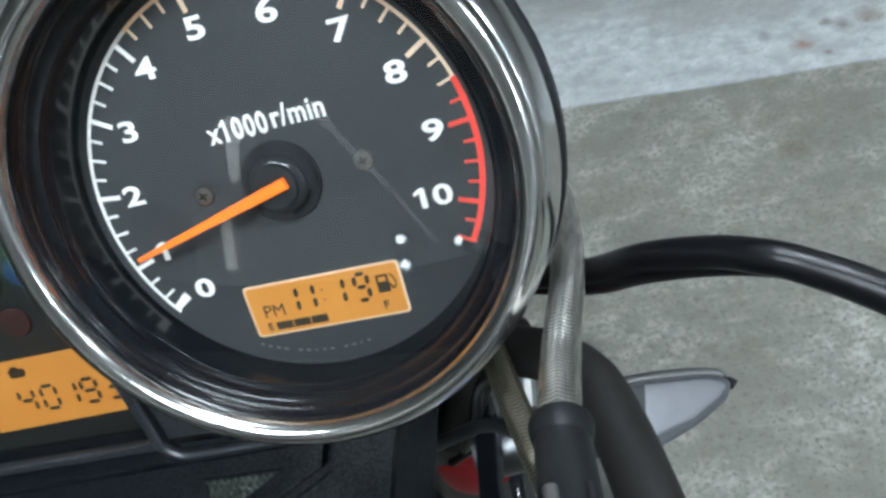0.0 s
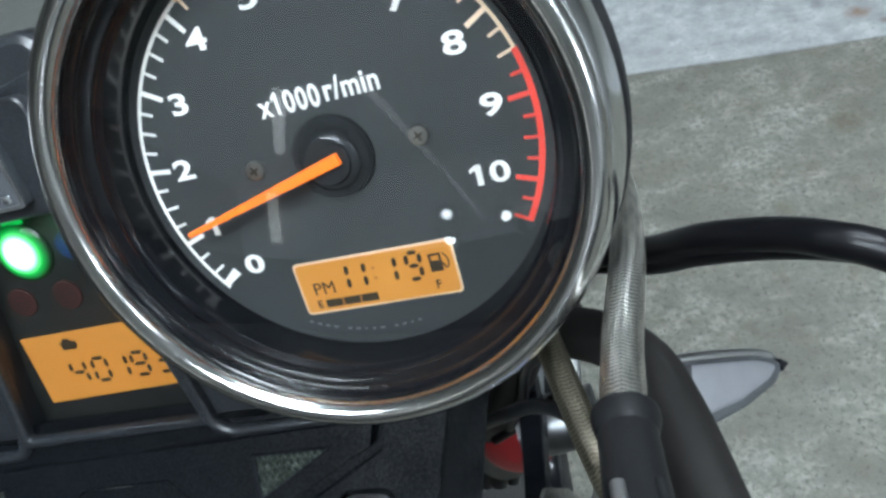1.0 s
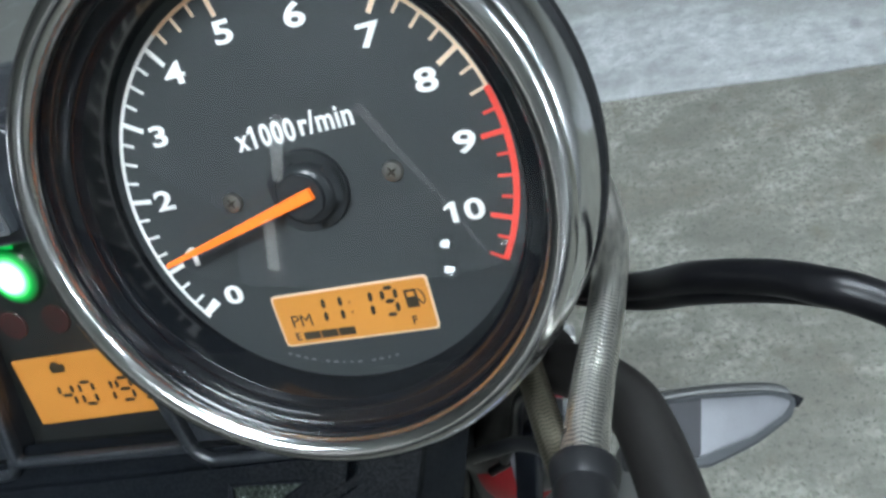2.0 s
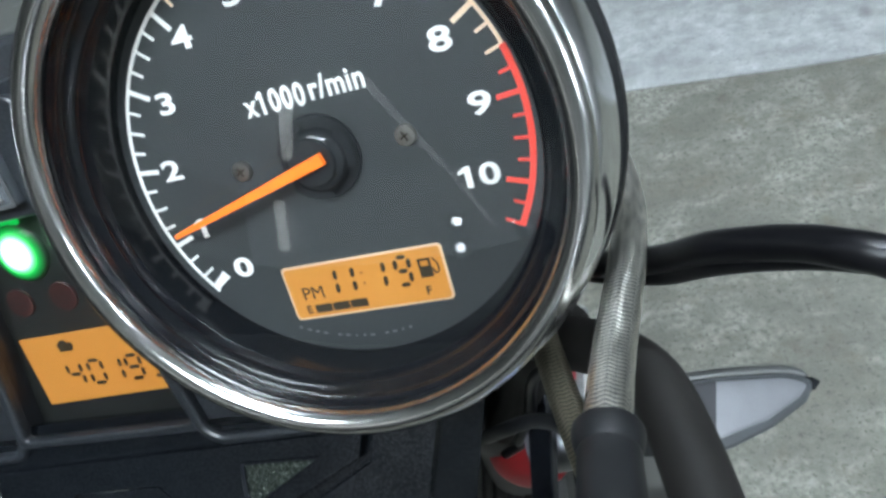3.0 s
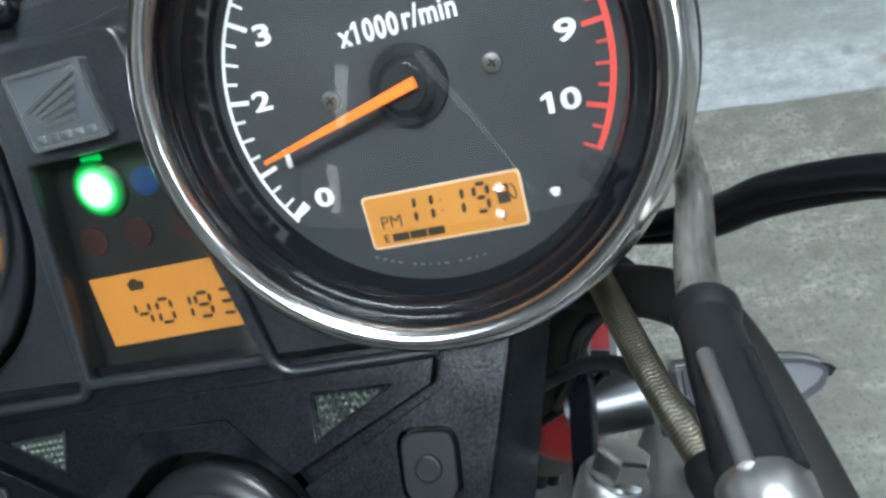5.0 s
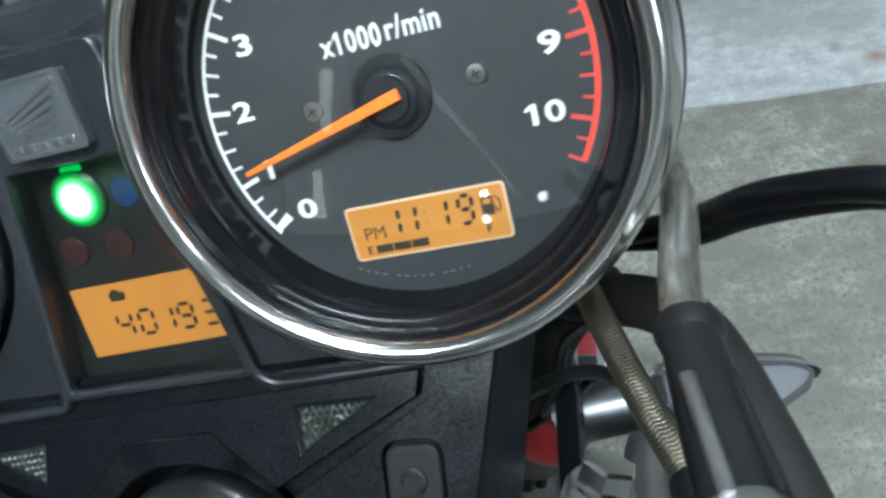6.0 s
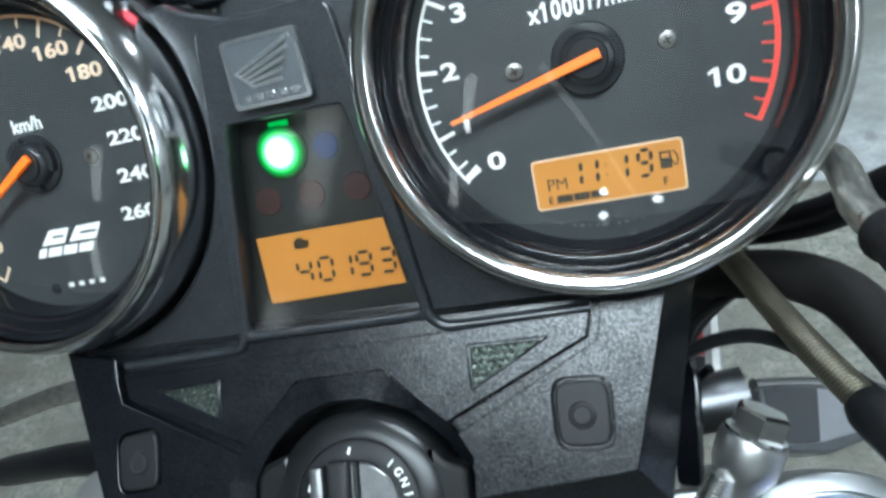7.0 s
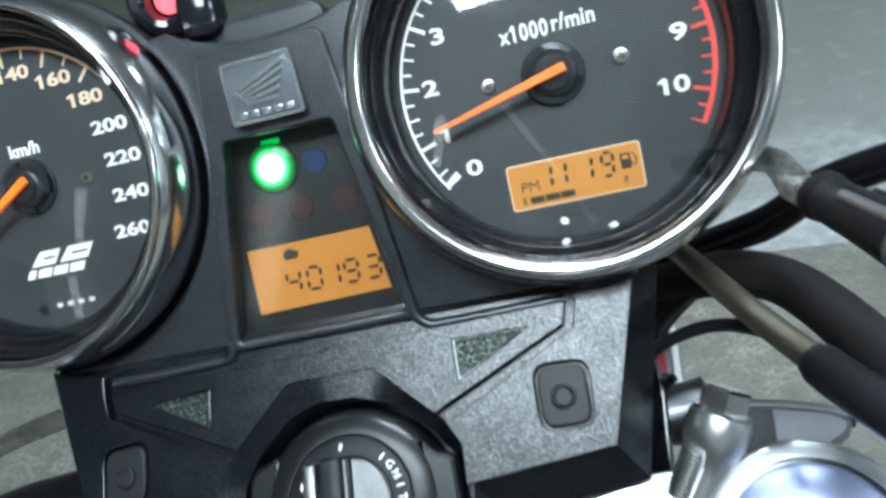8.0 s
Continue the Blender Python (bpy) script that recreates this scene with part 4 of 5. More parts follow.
def flatten_top(bm, reach, by):
    """Draws in the upper half of what lies further out than the reach."""
    for v in bm.verts:
        if v.co.y > 0 and v.co.xy.length > reach:
            v.co.y *= by
    return bm


def lower_cover():
    """Grained cover: a deep body with drafted sides, raised fields with grooves between them, plugs and reflectors."""
    outline = on_plate([(11.0, -50.0), (-2.0, -91.2), (-38.8, -95.2), (-41.5, -116), (-98.5, -116), (-110.2, -95.2), (-147.0, -91.2), (-160.2, -50.0)])
    bm = prism(outline, -12, -3.2, holes=[pocket_points(RIM)[::-1]], m=None)
    for v in bm.verts:
        if v.co.z < -8 and min((v.co.xy - Vector(p)).length for p in pocket_points(RIM)) > 0.1:
            v.co.x += 6.5 if v.co.x > MID else -6.5
            if v.co.y < -20:
                v.co.y -= 9.0
    bmesh.ops.transform(bm, matrix=PLATE, verts=bm.verts)
    body = part("lower_cover", bm, PANEL, bike, "grained black plastic cover below the dials")
    gap = 1.15
    edge = on_plate([(-6.9 - gap, -57.0), (-8.5 - gap, -62.4)])
    other = on_plate(mirror([(-6.9 - gap, -57.0), (-8.5 - gap, -62.4)]))
    tri = [(-38.8, -61.7), (-18.9, -61.7), (-38.6, -71.8)]
    holes = [on_plate(rounded(tri, 0.5, 2)), on_plate(rounded(mirror(tri), 0.5, 2))]
    part("centre_field", prism(edge + on_plate([(-46.0, -78.4), *RIM[3:5], (-101.6, -80.2)]) + other, -3.4, 0, holes=holes, bevel=0.35, m=PLATE), PANEL, body, "raised grained field")
    button = rounded([(-19.4, -70.8), (-5.4, -71.2), (-6.0, -86.4), (-19.6, -86.2)], 4.0)
    flank = on_plate([(10.4, -52.0), (-2.0, -91.2), (-38.8, -95.2), (-40.25, -95.4), (-40.1, -86.3), (-43.4, -81.1)]) + on_plate([(-8.5 + gap, -63.4), (-6.9 + gap, -57.3), (-6.5 + gap, -52.0)])
    left_flank = on_plate([(-159.4, -52.0), (-147.0, -91.2), (-108.0, -95.4), (-106.4, -95.2), (-106.4, -88.0), (-103.4, -82.6)] + mirror([(-6.5 + gap, -52.0), (-6.9 + gap, -57.3), (-8.5 + gap, -63.4)]))
    for side, field in ((lambda p: p, flank), (mirror, left_flank)):
        part("side_field", prism(field, -3.4, 0, holes=[on_plate(side(button))], bevel=0.35, m=PLATE), PANEL, body, "grained outer field")
        pad = [(-12.6 + (x + 12.6) * 0.90, -78.7 + (y + 78.7) * 0.90) for x, y in button]
        plug = part("rubber_plug", prism(on_plate(side(pad)), -3.3, 0.4, bevel=0.6, m=PLATE), RUBBER, body, "black rubber plug")
        c = on_plate(side([(-12.8, -79.0)]))[0]
        part("plug_boss", lathe([(0, 0.4), (3.2, 0.4), (3.0, 1.0), (2.4, 1.15), (2.0, 0.8), (0, 0.8)], seg=28, turn=PLATE @ Matrix.Translation((*c, 0))), RUBBER, plug)
        insert = part("reflector", prism(on_plate(side(tri)), -1.5, -1.1, m=PLATE), MESH, body, "green-grey dimpled reflector insert")
        small = [(-32.1 + (x + 32.1) * 0.90, -65.1 + (y + 65.1) * 0.88) for x, y in tri]
        part("reflector_rim", prism(on_plate(side(rounded(tri, 0.4, 2))), -1.2, -0.2, holes=[on_plate(side(rounded(small, 0.4, 2)))], bevel=0.15, m=PLATE), GLOSS_BLACK, insert)
        stud = None
        for row in range(6):
            for col in range(12):
                x, y = -37.6 + 1.75 * col + (0.87 if row % 2 else 0), -62.5 - 1.5 * row
                if y < -71.0 + 0.5 * (x + 38.0) or x < -38.0:
                    continue
                p = on_plate(side([(x, y)]))[0]
                if stud is None:
                    bm = bmesh.new()
                    bmesh.ops.create_cone(bm, segments=4, radius1=1.05, radius2=0.2, depth=0.75, cap_ends=True)
                    stud = part("dimple", bm, MESH, insert, smooth=False)
                    one = stud
                else:
                    one = new("dimple", stud.data)
                    one.parent = insert
                flat = PLATE @ Matrix.Translation((*p, -0.85))
                one.matrix_local = Matrix.Translation(flat.translation * MM) @ flat.to_3x3().to_4x4()
    rim, mouth = pocket_points(RIM), pocket_points(MOUTH)
    bm = bmesh.new()
    # Nearly flush towards the dials, deepest at both flanks.
    lean = [abs(math.cos(2 * math.pi * k / len(rim))) for k in range(len(rim))]
    deep = [0.25 + 2.6 * max(0.0, min(1.0, (c - 0.22) / 0.5)) for c in lean]
    sunk = [[bm.verts.new((*p, -0.05)) for p in rim],
            [bm.verts.new((*Vector(r).lerp(Vector(m), 0.94), -d)) for r, m, d in zip(rim, mouth, deep)],
            [bm.verts.new((*m, -d - 0.5)) for m, d in zip(mouth, deep)],
            [bm.verts.new((*m, -16.0)) for m in mouth]]
    for a, b in zip(sunk, sunk[1:]):
        for k in range(len(a)):
            n = (k + 1) % len(a)
            bm.faces.new((a[k], a[n], b[n], b[k]))
    bmesh.ops.transform(bm, matrix=PLATE, verts=bm.verts)
    part("lock_recess", bm, PANEL, body, "sloping faceted recess round the lock", sharp=14)
    return body


def plate_fix(ob):
    """Moves what was made flat onto the lower cover's plane."""
    ob.data.transform(Matrix.Diagonal((MM, MM, MM, 1)) @ PLATE @ Matrix.Diagonal((1 / MM, 1 / MM, 1 / MM, 1)))


lower_cover()


def ignition_switch():
    """The barrel lock: domed cap with two ears, lettered band, core, raised grip."""
    c = (*LOCK, 0)
    body = lathe([(0, -20), (33, -20), (33, -16.5), (25.8, -16), (24.6, -15.6), (24.4, -1.6), (23.4, -0.2), (21.6, 0.9), (17.2, 2.0), (16.6, 1.9), (16.4, -1), (0, -1)], seg=80)
    flatten_top(body, 18, 0.95)
    bmesh.ops.translate(body, vec=c, verts=body.verts)
    sw = part("ignition_switch", body, LOCK_GREY, bike, "dark grey ignition lock with a raised grip")
    for a in (2, 180):
        ear = prism(rounded([(19, -14), (26.5, -11), (28.3, -8), (28.3, 6.5), (26.5, 7.6), (23.5, 8.6), (19, 14)], 2.4), -8, 0.5, bevel=1.4, m=Matrix.Translation(c) @ Matrix.Rotation(radians(a), 4, "Z"))
        part("lock_ear", ear, LOCK_GREY, sw)
    band = part("lettered_band", lathe([(16.6, -2), (16.6, 1.2), (16.0, 1.6), (11.4, 1.6), (10.9, 1.0), (10.9, -2)], c, 64), RUBBER, sw, "black lettered band")
    part("lock_core", lathe([(10.8, -2), (10.8, 1.0), (10.2, 1.5), (0, 1.5)], c, 48), LOCK_ALLOY, sw, "dull alloy lock core")
    part("key_grip", box(c[0] - 9.6, c[1] - 2.0, 2.4, 3.6, 25.0, 4.6, 0.8), LOCK_ALLOY, sw, "bright worn edge of the grip")
    part("key_slot", box(c[0] - 4.4, c[1] - 1.0, 2.0, 6.2, 25.0, 3.2, 1.2), RUBBER, sw, "black key shutter")
    part("slot_edge", box(c[0] + 0.4, c[1] - 1.0, 1.9, 1.2, 24.0, 2.6, 0.4), RUBBER, sw)
    for k, ch in enumerate("IGNITION"):
        a = 47 - 12.0 * k
        p = Vector((c[0] + 13.8 * math.cos(radians(a)), c[1] + 13.8 * math.sin(radians(a)), 1.55))
        lettering(ch, 2.2, p, band, PRINT, "lettering", 0.95, 0.01, turn=a - 90)
    for a in (96, 158, 178):
        p = (c[0] + 13.8 * math.cos(radians(a)), c[1] + 13.8 * math.sin(radians(a)))
        part("mark", bar(p[0] - 0.3, p[1] - 0.9, p[0] + 0.3, p[1] + 0.9, 0.7, 1.55), PRINT, band)
    for ob in (sw, *sw.children_recursive):
        plate_fix(ob)
    return sw


ignition_switch()


def braided_hose(name, points, radius, label, wide_end=0.0, wrap=STEEL):
    """A steel-wrapped hose: each turn of the wrap stands proud."""
    path = even(spline(points, 16), 0.45)
    n = len(path) - 1
    bm = tube(path, lambda t: (radius + wide_end * t) * (1 + (0.012 if int(t * n) % 2 else -0.012)), 30, ends=False)
    lay = bm.loops.layers.uv.new("lay")
    for k, f in enumerate(bm.faces):
        ring, j = divmod(k, 30)
        for loop, (du, dv) in zip(f.loops, ((0, 0), (0, 1), (1, 1), (1, 0))):
            loop[lay].uv = ((ring + du) * 0.45 / 0.98, (j + dv) / 30 * 16)
    return part(name, bm, wrap, bike, label, sharp=80)


def rubber_boot(hose, points, radius, label="black rubber boot"):
    path = spline(points, 10)
    prof = lambda t: radius * (0.80 + 0.17 * min(1, t * 14) + 0.13 * max(0, t - 0.25))
    return part("boot", tube(path, prof, 28), RUBBER, hose, label)


hose = braided_hose("brake_hose", [(44, -12, -66), (49.5, -25, -54), (51.8, -32.5, -36), (50.9, -33.5, -10), (49.2, -35.6, 5), (47.3, -38.2, 18), (46.3, -39.0, 33), (46.3, -39.4, 38)], 3.45, "steel-braided brake hose beside the tachometer", 0.15)
boot = rubber_boot(hose, [(46.3, -39.6, 39.5), (46.4, -40.6, 45), (46.8, -42.8, 57), (47.3, -45.5, 70)], 4.6)
part("boot_lip", tube(spline([(46.3, -39.1, 36.8), (46.3, -39.2, 37.3), (46.3, -39.5, 39.0), (46.3, -40.0, 41.5)], 4), lambda t: 4.2 + 1.0 * math.sin(math.pi * min(1.0, 0.12 + 0.88 * t)) ** 0.7, 28), RUBBER, boot)
part("hose_fitting", tube([(44.4, -37.9, 52.6), (45.1, -39.7, 62), (45.8, -41.5, 71.5)], 1.2, 14), ALLOY, boot, "bare alloy strip in the boot's slot")
part("boot_ridge", tube([(49.8, -38.4, 52), (50.5, -40.3, 62), (51.2, -42.2, 71)], 0.9, 12), RUBBER, boot)
part("banjo_collar", lathe([(0, 0), (4.7, 0), (5.3, 1.0), (5.3, 6), (4.6, 7.0), (0, 7.0)], seg=36, turn=along((47.3, -45.3, 69), (48.2, -49.2, 82))), ALLOY, boot, "pale alloy collar")

hose2 = braided_hose("clutch_hose", [(14, -42, -78), (21, -50, -50), (28.1, -57.8, -23), (37.1, -69.4, 6.7), (44.4, -77.4, 25.5)], 3.4, "tarnished steel-braided hose running down past the clamp", wrap=TAN_STEEL)
rubber_boot(hose2, [(43.6, -76.6, 23.8), (47.6, -80.8, 34), (55, -87.0, 50), (62, -92, 64)], 5.2)

part("wiring_sleeve", tube(spline([(2, -78, -72), (16, -71, -52), (30.0, -65.6, -35), (42.1, -64.8, -26), (50.5, -67.2, -17), (55.0, -71.4, -3), (58.4, -77.6, 14), (62.5, -87.5, 36), (68, -100, 62)], 12), 6.7, 28), SLEEVE, bike, "thick matt rubber wiring sleeve")
part("throttle_cable", tube(spline([(20, -62, -82), (38, -60, -66), (56.5, -53.2, -48), (68.4, -43.2, -28.3), (81, -38.7, -15), (88.4, -37.1, -5.5), (95.5, -38.9, -1.5), (108, -44.6, 6), (130, -58.6, 20)], 12), 3.7, 24), CABLE, bike, "thick glossy black cable in a wide arc")
part("throttle_cable", tube(spline([(20, -66, -84), (38, -64, -68), (56.0, -58.6, -50), (67.6, -48.6, -31.0), (80, -43.0, -18), (90, -40.8, -9), (100, -42.6, -4), (114, -48.6, 4), (134, -61.6, 18)], 12), 2.7, 20), CABLE, bike, "thin black cable under the thick one")
part("clip_cable", tube(spline([(4, -92, -34), (12.8, -84.1, -26.3), (21.3, -79.2, -22.0), (29.7, -75.5, -13.5), (37, -74.2, -1), (44, -76, 12), (54, -82, 32)], 10), 1.9, 16), RUBBER, bike, "thin black cable loop")


def bike_plane(o, right, up):
    """A frame with its own x to the right, y up and z towards the rider."""
    x = Vector(right).normalized()
    z = x.cross(Vector(up)).normalized()
    y = z.cross(x)
    return Matrix(((x.x, y.x, z.x, o[0]), (x.y, y.y, z.y, o[1]), (x.z, y.z, z.z, o[2]), (0, 0, 0, 1)))


SIG = bike_plane((86, -160, -146), (0.80, -0.36, -0.48), (0.10, 0.75, -0.62))
lens = rounded([(-52, 0), (-20, 2.6), (14, 2.6), (24, 1.4), (30, -1.6), (24, -9.8), (4, -19.0), (-20, -26), (-52, -26)], 2.5)
inner_lens = rounded([(-50, -0.4), (-20, 1.0), (13, 0.8), (21, -0.8), (25, -2.6), (20, -7.4), (2, -15.4), (-24, -21.4), (-50, -24.0)], 2.0)
signal = part("turn_signal", prism(lens, -16, 0, bevel=1.6, m=SIG), SIGNAL_RIM, bike, "pointed turn signal with a smoked silver lens")
part("signal_base", prism(rounded([(-50, -0.6), (-21.5, 1.2), (-26.0, -21.4), (-50, -23.4)], 1.5), -0.5, 1.0, bevel=0.4, m=SIG), SIGNAL_BASE, signal, "dark lens base")
part("signal_lens", dome(inner_lens, 0.0, 0.8, SIG), SIGNAL, signal, "smoked silver lens")
part("signal_trim", tube([SIG @ Vector(p) for p in spline([(-52, 1.5, -3), (-20, 4.2, -3), (8, 4.4, -3), (20, 3.4, -3), (27, 1.0, -3), (31, -1.6, -4)], 8)], lambda t: 2.6 - 1.6 * max(0, t - 0.7) / 0.3, 20), CHROME, signal, "chrome upper trim")
part("signal_tip", prism(rounded([(27, 0.9), (32.2, -1.6), (27.6, -5.4)], 1.2), -6, 0.8, bevel=0.6, m=SIG), GLOSS_BLACK, signal, "dark tip")
part("signal_stalk", tube([(7, -121.0, -66), (20, -119.8, -67), (33, -118.6, -68)], 10.0, 32), STALK, bike, "short dull plated stalk")


# Bracket with a red and white strip behind the stalk.
BR = bike_plane((20.4, -111.2, -86), (1, -0.1, 0.1), (0.16, 0.82, -0.5))
stay = part("lamp_bracket", prism(rounded([(-10, -26), (9, -26), (8, 2), (5.5, 26), (-6, 26)], 2), -4, 0, bevel=0.8, m=BR), BRACKET, bike, "grey alloy lamp bracket")
part("red_strip", prism([(-4.3, 1), (2.2, 1), (0.8, 22), (-4.0, 22)], 0.0, 0.6, m=BR), RED_PAINT, stay, "red strip")
part("black_strip", prism([(-4.4, -14), (3.2, -14), (2.2, 0.6), (-4.3, 0.6)], 0.0, 0.6, m=BR), RUBBER, stay, "black strip")
part("white_strip", prism([(5.0, -18), (8.0, -18), (6.4, 22), (4.4, 22)], 0.0, 0.6, m=BR), WHITE_PAINT, stay, "white strip")
RED_AT = (1.0, -137, -84)
part("red_cowl", lathe([(0, -15), (8.5, -13.4), (13.6, -7.5), (15.0, -1), (14.2, 3.6), (11.6, 5.6), (6.0, 6.8), (0, 7.2)], RED_AT, 40), RED_PAINT, bike, "glossy red cowl piece under the dials")


def bar_clamp():
    """The alloy clamp with its hexagon bolt, beside the lower cover."""
    top = Vector((27.0, -90.0, 3.5))
    d = Vector((0.42, 0.88, -0.14)).normalized()
    body = part("bar_clamp", lathe([(0, -30), (4.8, -30), (4.8, -20), (5.6, -17), (6.8, -14.4), (7.8, -12.2), (8.1, -9), (8.1, -5.6), (7.7, -4.3), (7.0, -3.9), (0, -3.8)], seg=40, turn=along(top, top + d)), ALLOY, bike, "cast alloy handlebar clamp")
    part("clamp_bolt", lathe([(0, -3.2), (6.5, -3.2), (6.5, 1.9), (5.6, 2.7), (0, 2.9)], seg=6, turn=along(top, top + d) @ Matrix.Rotation(radians(20), 4, "Z")), ZINC, body, "bright hexagon bolt", sharp=20)
    part("bolt_washer", lathe([(0, -4.0), (7.2, -4.0), (7.2, -3.2), (0, -3.2)], seg=32, turn=along(top, top + d)), CHROME, body)
    thread = []
    for k in range(12):
        thread += [(2.6, -14 + 1.15 * k), (3.3, -13.6 + 1.15 * k), (3.3, -13.25 + 1.15 * k)]
    part("stud", lathe([(0, -14)] + thread + [(0, 0)], seg=20, turn=along((17.0, -99.5, 9), (21.6, -91.0, 9))), ZINC, body, "zinc threaded stud", sharp=20)
    return body


bar_clamp()
part("stay_plate", prism(rounded([(-4, -22), (4, -22), (4.6, 10), (2, 24), (-4, 22)], 2.4), -3, 0, bevel=0.6, m=bike_plane((12.0, -116, -52), (0.9, 0.1, 0.42), (-0.1, 0.85, -0.5))), GLOSS_BLACK, bike, "black plate beside the lower cover")


def wiring_bundle():
    """Black leads and a taped loom, added to darken the gap under the dials."""
    loom = part("wiring_loom", tube(spline([(-120, -70, -62), (-60, -84, -66), (-22, -100, -72), (-8, -128, -92), (-14, -170, -120)], 10), 15, 24), RUBBER, bike, "thick black taped wiring loom")
    for k in range(7):
        x = -36 + 6.2 * k
        path = spline([(x - 30, -58 - 2 * k, -46), (x - 8, -72 - 3 * k, -56 - 2 * k), (x + 3, -100 - 3 * k, -74 - 2 * k), (x - 2, -140, -100 - 3 * k), (x - 16, -190, -120)], 8)
        part("lead", tube(path, 3.2 + 0.7 * (k % 3), 14), CABLE, loom)
    return loom


wiring_bundle()
loom = part("branch_loom", tube(spline([(32, -63, -37), (21, -75, -48), (14, -87, -58), (8, -100, -64), (-2, -116, -72)], 10), 7.0, 24), SLEEVE, bike, "dusty rubber loom turning down behind the cover")
part("lead", tube(spline([(30, -68, -30), (20, -79, -42), (15.5, -89, -50), (12, -101, -55), (4, -116, -62)], 10), 1.7, 14), CABLE, loom)
part("lead", tube(spline([(22, -104, -60), (14.6, -112, -64), (7.0, -119, -67), (-4, -127, -70)], 10), 1.6, 14), CABLE, loom)

# Upper fork bridge, its normal along the steering axis.
FORK = bike_plane((39, -123.5, 21), (1, 0, 0), (0, 0.86, -0.51))


def fork_top(m, name="fork_cap"):
    cap = part(name, lathe([(0, -26), (26, -26), (26, -2.2), (25.2, -0.6), (23.6, 0), (21.4, 0), (21.0, -0.8), (20.7, -2.5), (0, -2.5)], seg=72, turn=m), CLEAR_ALLOY, bike, "machined alloy fork clamp")
    part("cap_disc", lathe([(0, -2.7), (20.3, -2.7), (20.3, -0.5), (19.0, 0.5), (10, 1.0), (9.6, 0.2), (0, 0.2)], seg=64, turn=m), BLUE_ALLOY, cap, "blue anodised fork cap")
    part("cap_hexagon", lathe([(0, 0.3), (6.2, 0.3), (6.2, 3.8), (5.5, 4.4), (0, 4.4)], seg=6, turn=m), BLUE_ALLOY, cap, "blue hexagon adjuster", sharp=20)
    return cap


fork_top(FORK)
LEFT_FORK = bike_plane((2 * MID - 39, -123.5, 21), (1, 0, 0), (0, 0.86, -0.51))
fork_top(LEFT_FORK)
half_bridge = [(-66, 4), (-54, 19), (-40, 22), (-25, 23), (-8, 0), (-25, -34)]
bridge = rounded(half_bridge + [(-227 - x, y) for x, y in half_bridge[::-1]], 5)
part("fork_bridge", prism(bridge, -22, -3, bevel=2.2, m=FORK), CLEAR_ALLOY, bike, "pale lacquered alloy fork bridge")

# Left-hand side: a second braided hose, a cable and the other clamp.
braided_hose("left_hose", [(-150, -66, -14), (-178, -71.5, -16), (-200.8, -76.8, -25), (-215.4, -80.6, -29), (-250, -90, -40)], 3.6, "steel-braided hose beside the lower cover")
part("left_cable", tube(spline([(-140, -84, -20), (-168, -93, -12), (-200, -99, -20), (-250, -112, -40)], 10), 6.0, 24), CABLE, bike, "black cable beside the lower cover")
part("left_clamp", lathe([(0, -20), (10.5, -20), (11, -14), (11, -2), (9, 0), (0, 0.6)], seg=40, turn=along((-170, -103, 0), (-169, -95, 8))), ALLOY, bike, "cast alloy handlebar clamp")

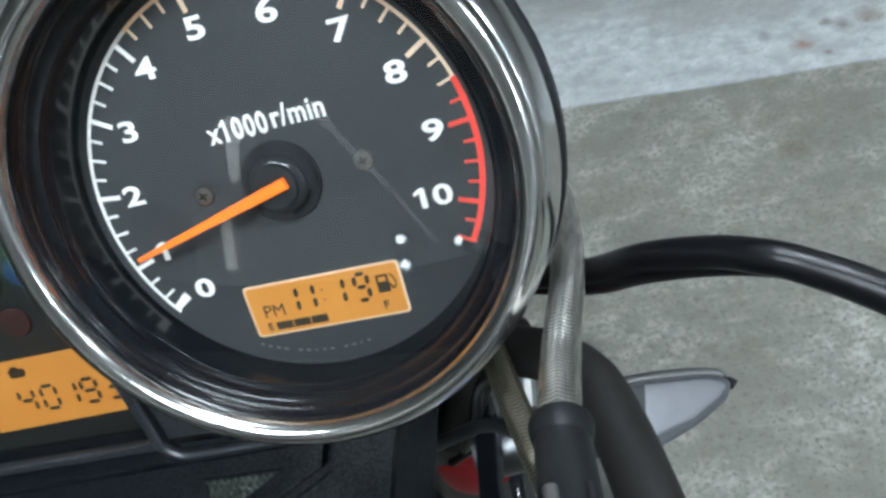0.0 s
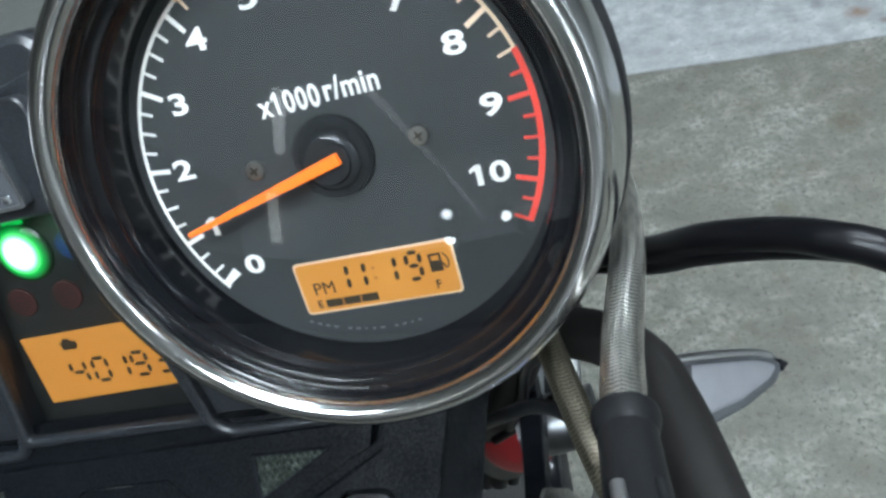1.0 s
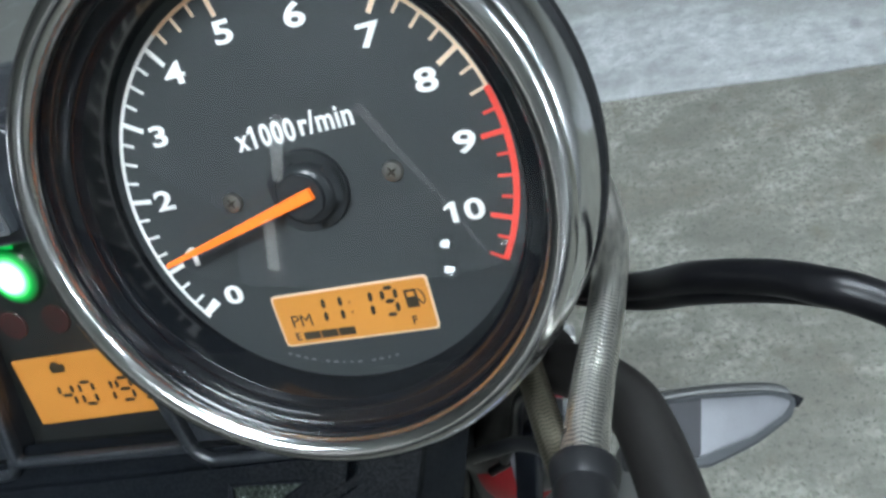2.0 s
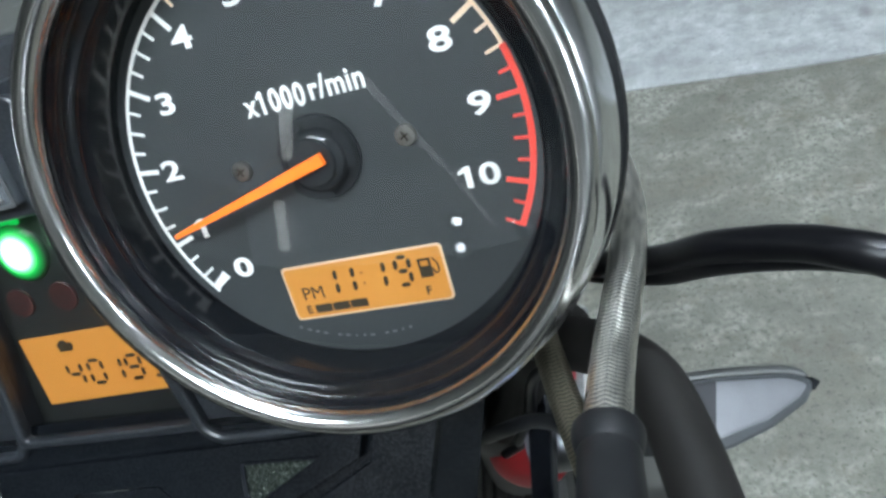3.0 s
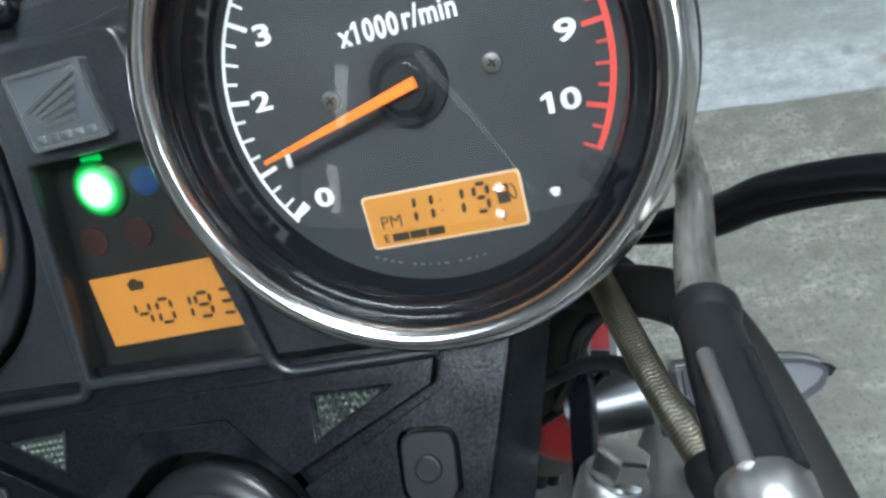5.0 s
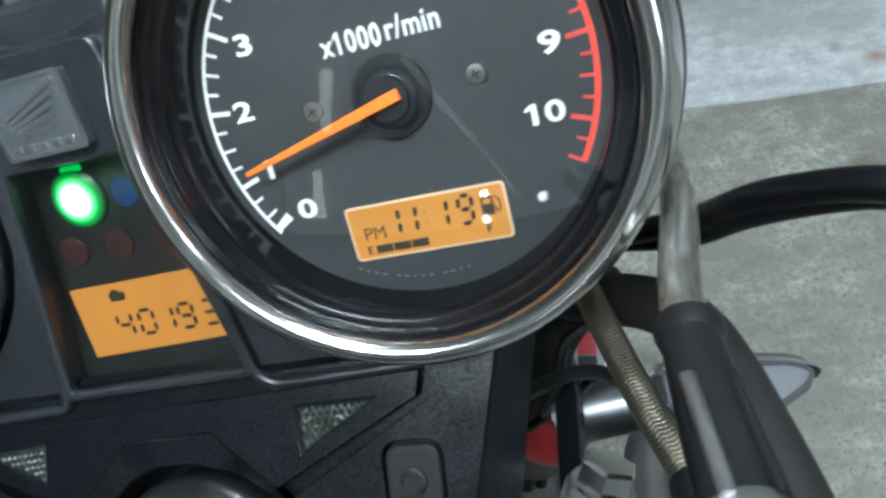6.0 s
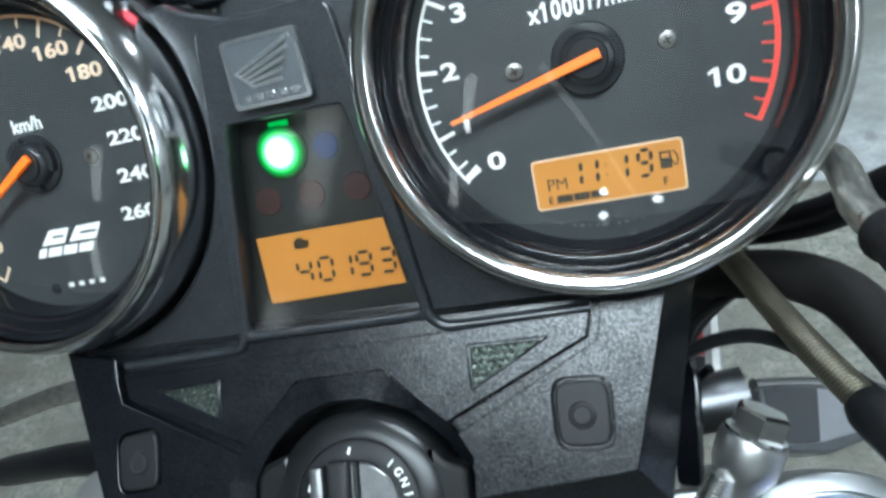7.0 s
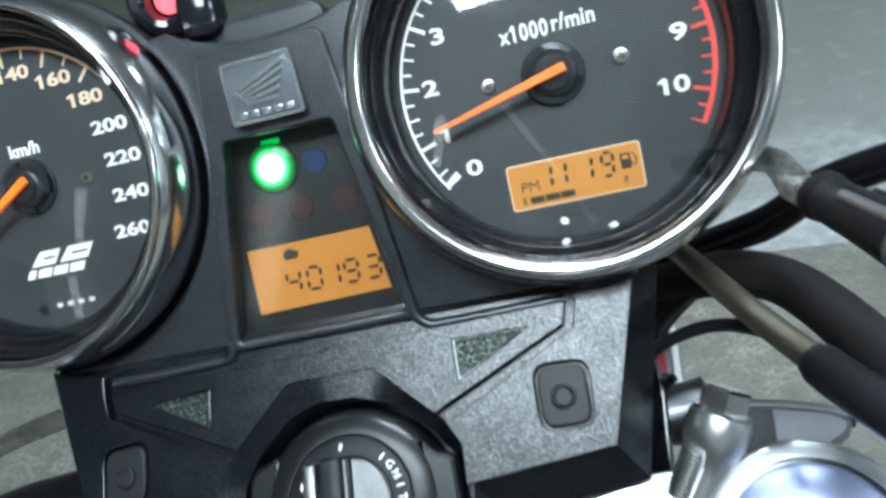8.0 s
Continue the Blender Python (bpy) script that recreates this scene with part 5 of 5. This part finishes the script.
# Alarm lamp above the casing, and the hood behind the badge.
pod = part("alarm_lamp", lathe([(0, -10), (11, -10), (11.6, -4), (11.0, 3), (8.8, 6), (6.0, 6.8), (4.6, 6.0), (4.1, 0.8), (0, 0.8)], seg=48, turn=along((-104, 47, -12), (-103, 42, 0))), GLOSS_BLACK, bike, "round black alarm pod")
part("red_light", lathe([(0, 0.6), (3.7, 0.6), (3.3, 1.6), (2.0, 2.3), (0, 2.5)], seg=32, turn=along((-104, 47, -12), (-103, 42, 0))), ALARM_RED, pod, "lit red light")
part("pod_wing", box(-93.5, 40.0, -10, 13, 15, 12, 4.5), GLOSS_BLACK, pod)
part("meter_hood", prism(rounded([(-93.4, 24.0), (-92.6, 35.4), (-90.0, 37.6), (-62.0, 37.4), (-58.0, 34.6), (-57.0, 24.0)], 2.5), -28, -9, bevel=2.4), CASE, bike, "black rounded hood behind the badge")

# Fork legs and front wheel, which carry the front end on the floor.
for x in (39, 2 * MID - 39):
    m = bike_plane((x, -123.5, 21), (1, 0, 0), (0, 0.86, -0.51))
    part("fork_leg", lathe([(0, -750), (24, -750), (26, -730), (26, -330), (20.5, -322), (20.5, -24), (0, -24)], seg=40, turn=m), ALLOY, bike, "alloy fork leg")


def front_wheel():
    """Tyre and rim under the forks, standing on the floor."""
    radius = 0.298
    hub = DASH @ (Vector((MID, -128, -10)) * MM) + Vector((0, 0.30, 0))
    hub.z = radius
    to_mm = Matrix.Diagonal((1000, 1000, 1000, 1)) @ DASH.inverted()
    m = to_mm @ Matrix.Translation(hub) @ Matrix.Rotation(radians(90), 4, "Y") @ Matrix.Diagonal((MM, MM, MM, 1))
    tread = [(218, -50), (250, -60), (276, -54), (291, -32), (297, -12), (298, 0), (297, 12), (291, 32), (276, 54), (250, 60), (218, 50)]
    wheel = part("front_wheel", lathe([(205, -30), (215, -46), (222, -46), (222, 46), (215, 46), (205, 30)], seg=72, turn=m, closed=True), GLOSS_BLACK, bike, "black wheel rim")
    part("tyre", lathe(tread, seg=96, turn=m, closed=True), TYRE, wheel, "black road tyre")
    part("hub", lathe([(0, -60), (30, -60), (34, -20), (34, 20), (30, 60), (0, 60)], seg=32, turn=m), ALLOY, wheel)
    for k in range(5):
        a = radians(72 * k + 18)
        spoke = tube([(30 * math.cos(a), 30 * math.sin(a), 0), (208 * math.cos(a), 208 * math.sin(a), 0)], 12, 12)
        bmesh.ops.transform(spoke, matrix=m, verts=spoke.verts)
        part("spoke", spoke, GLOSS_BLACK, wheel)


front_wheel()
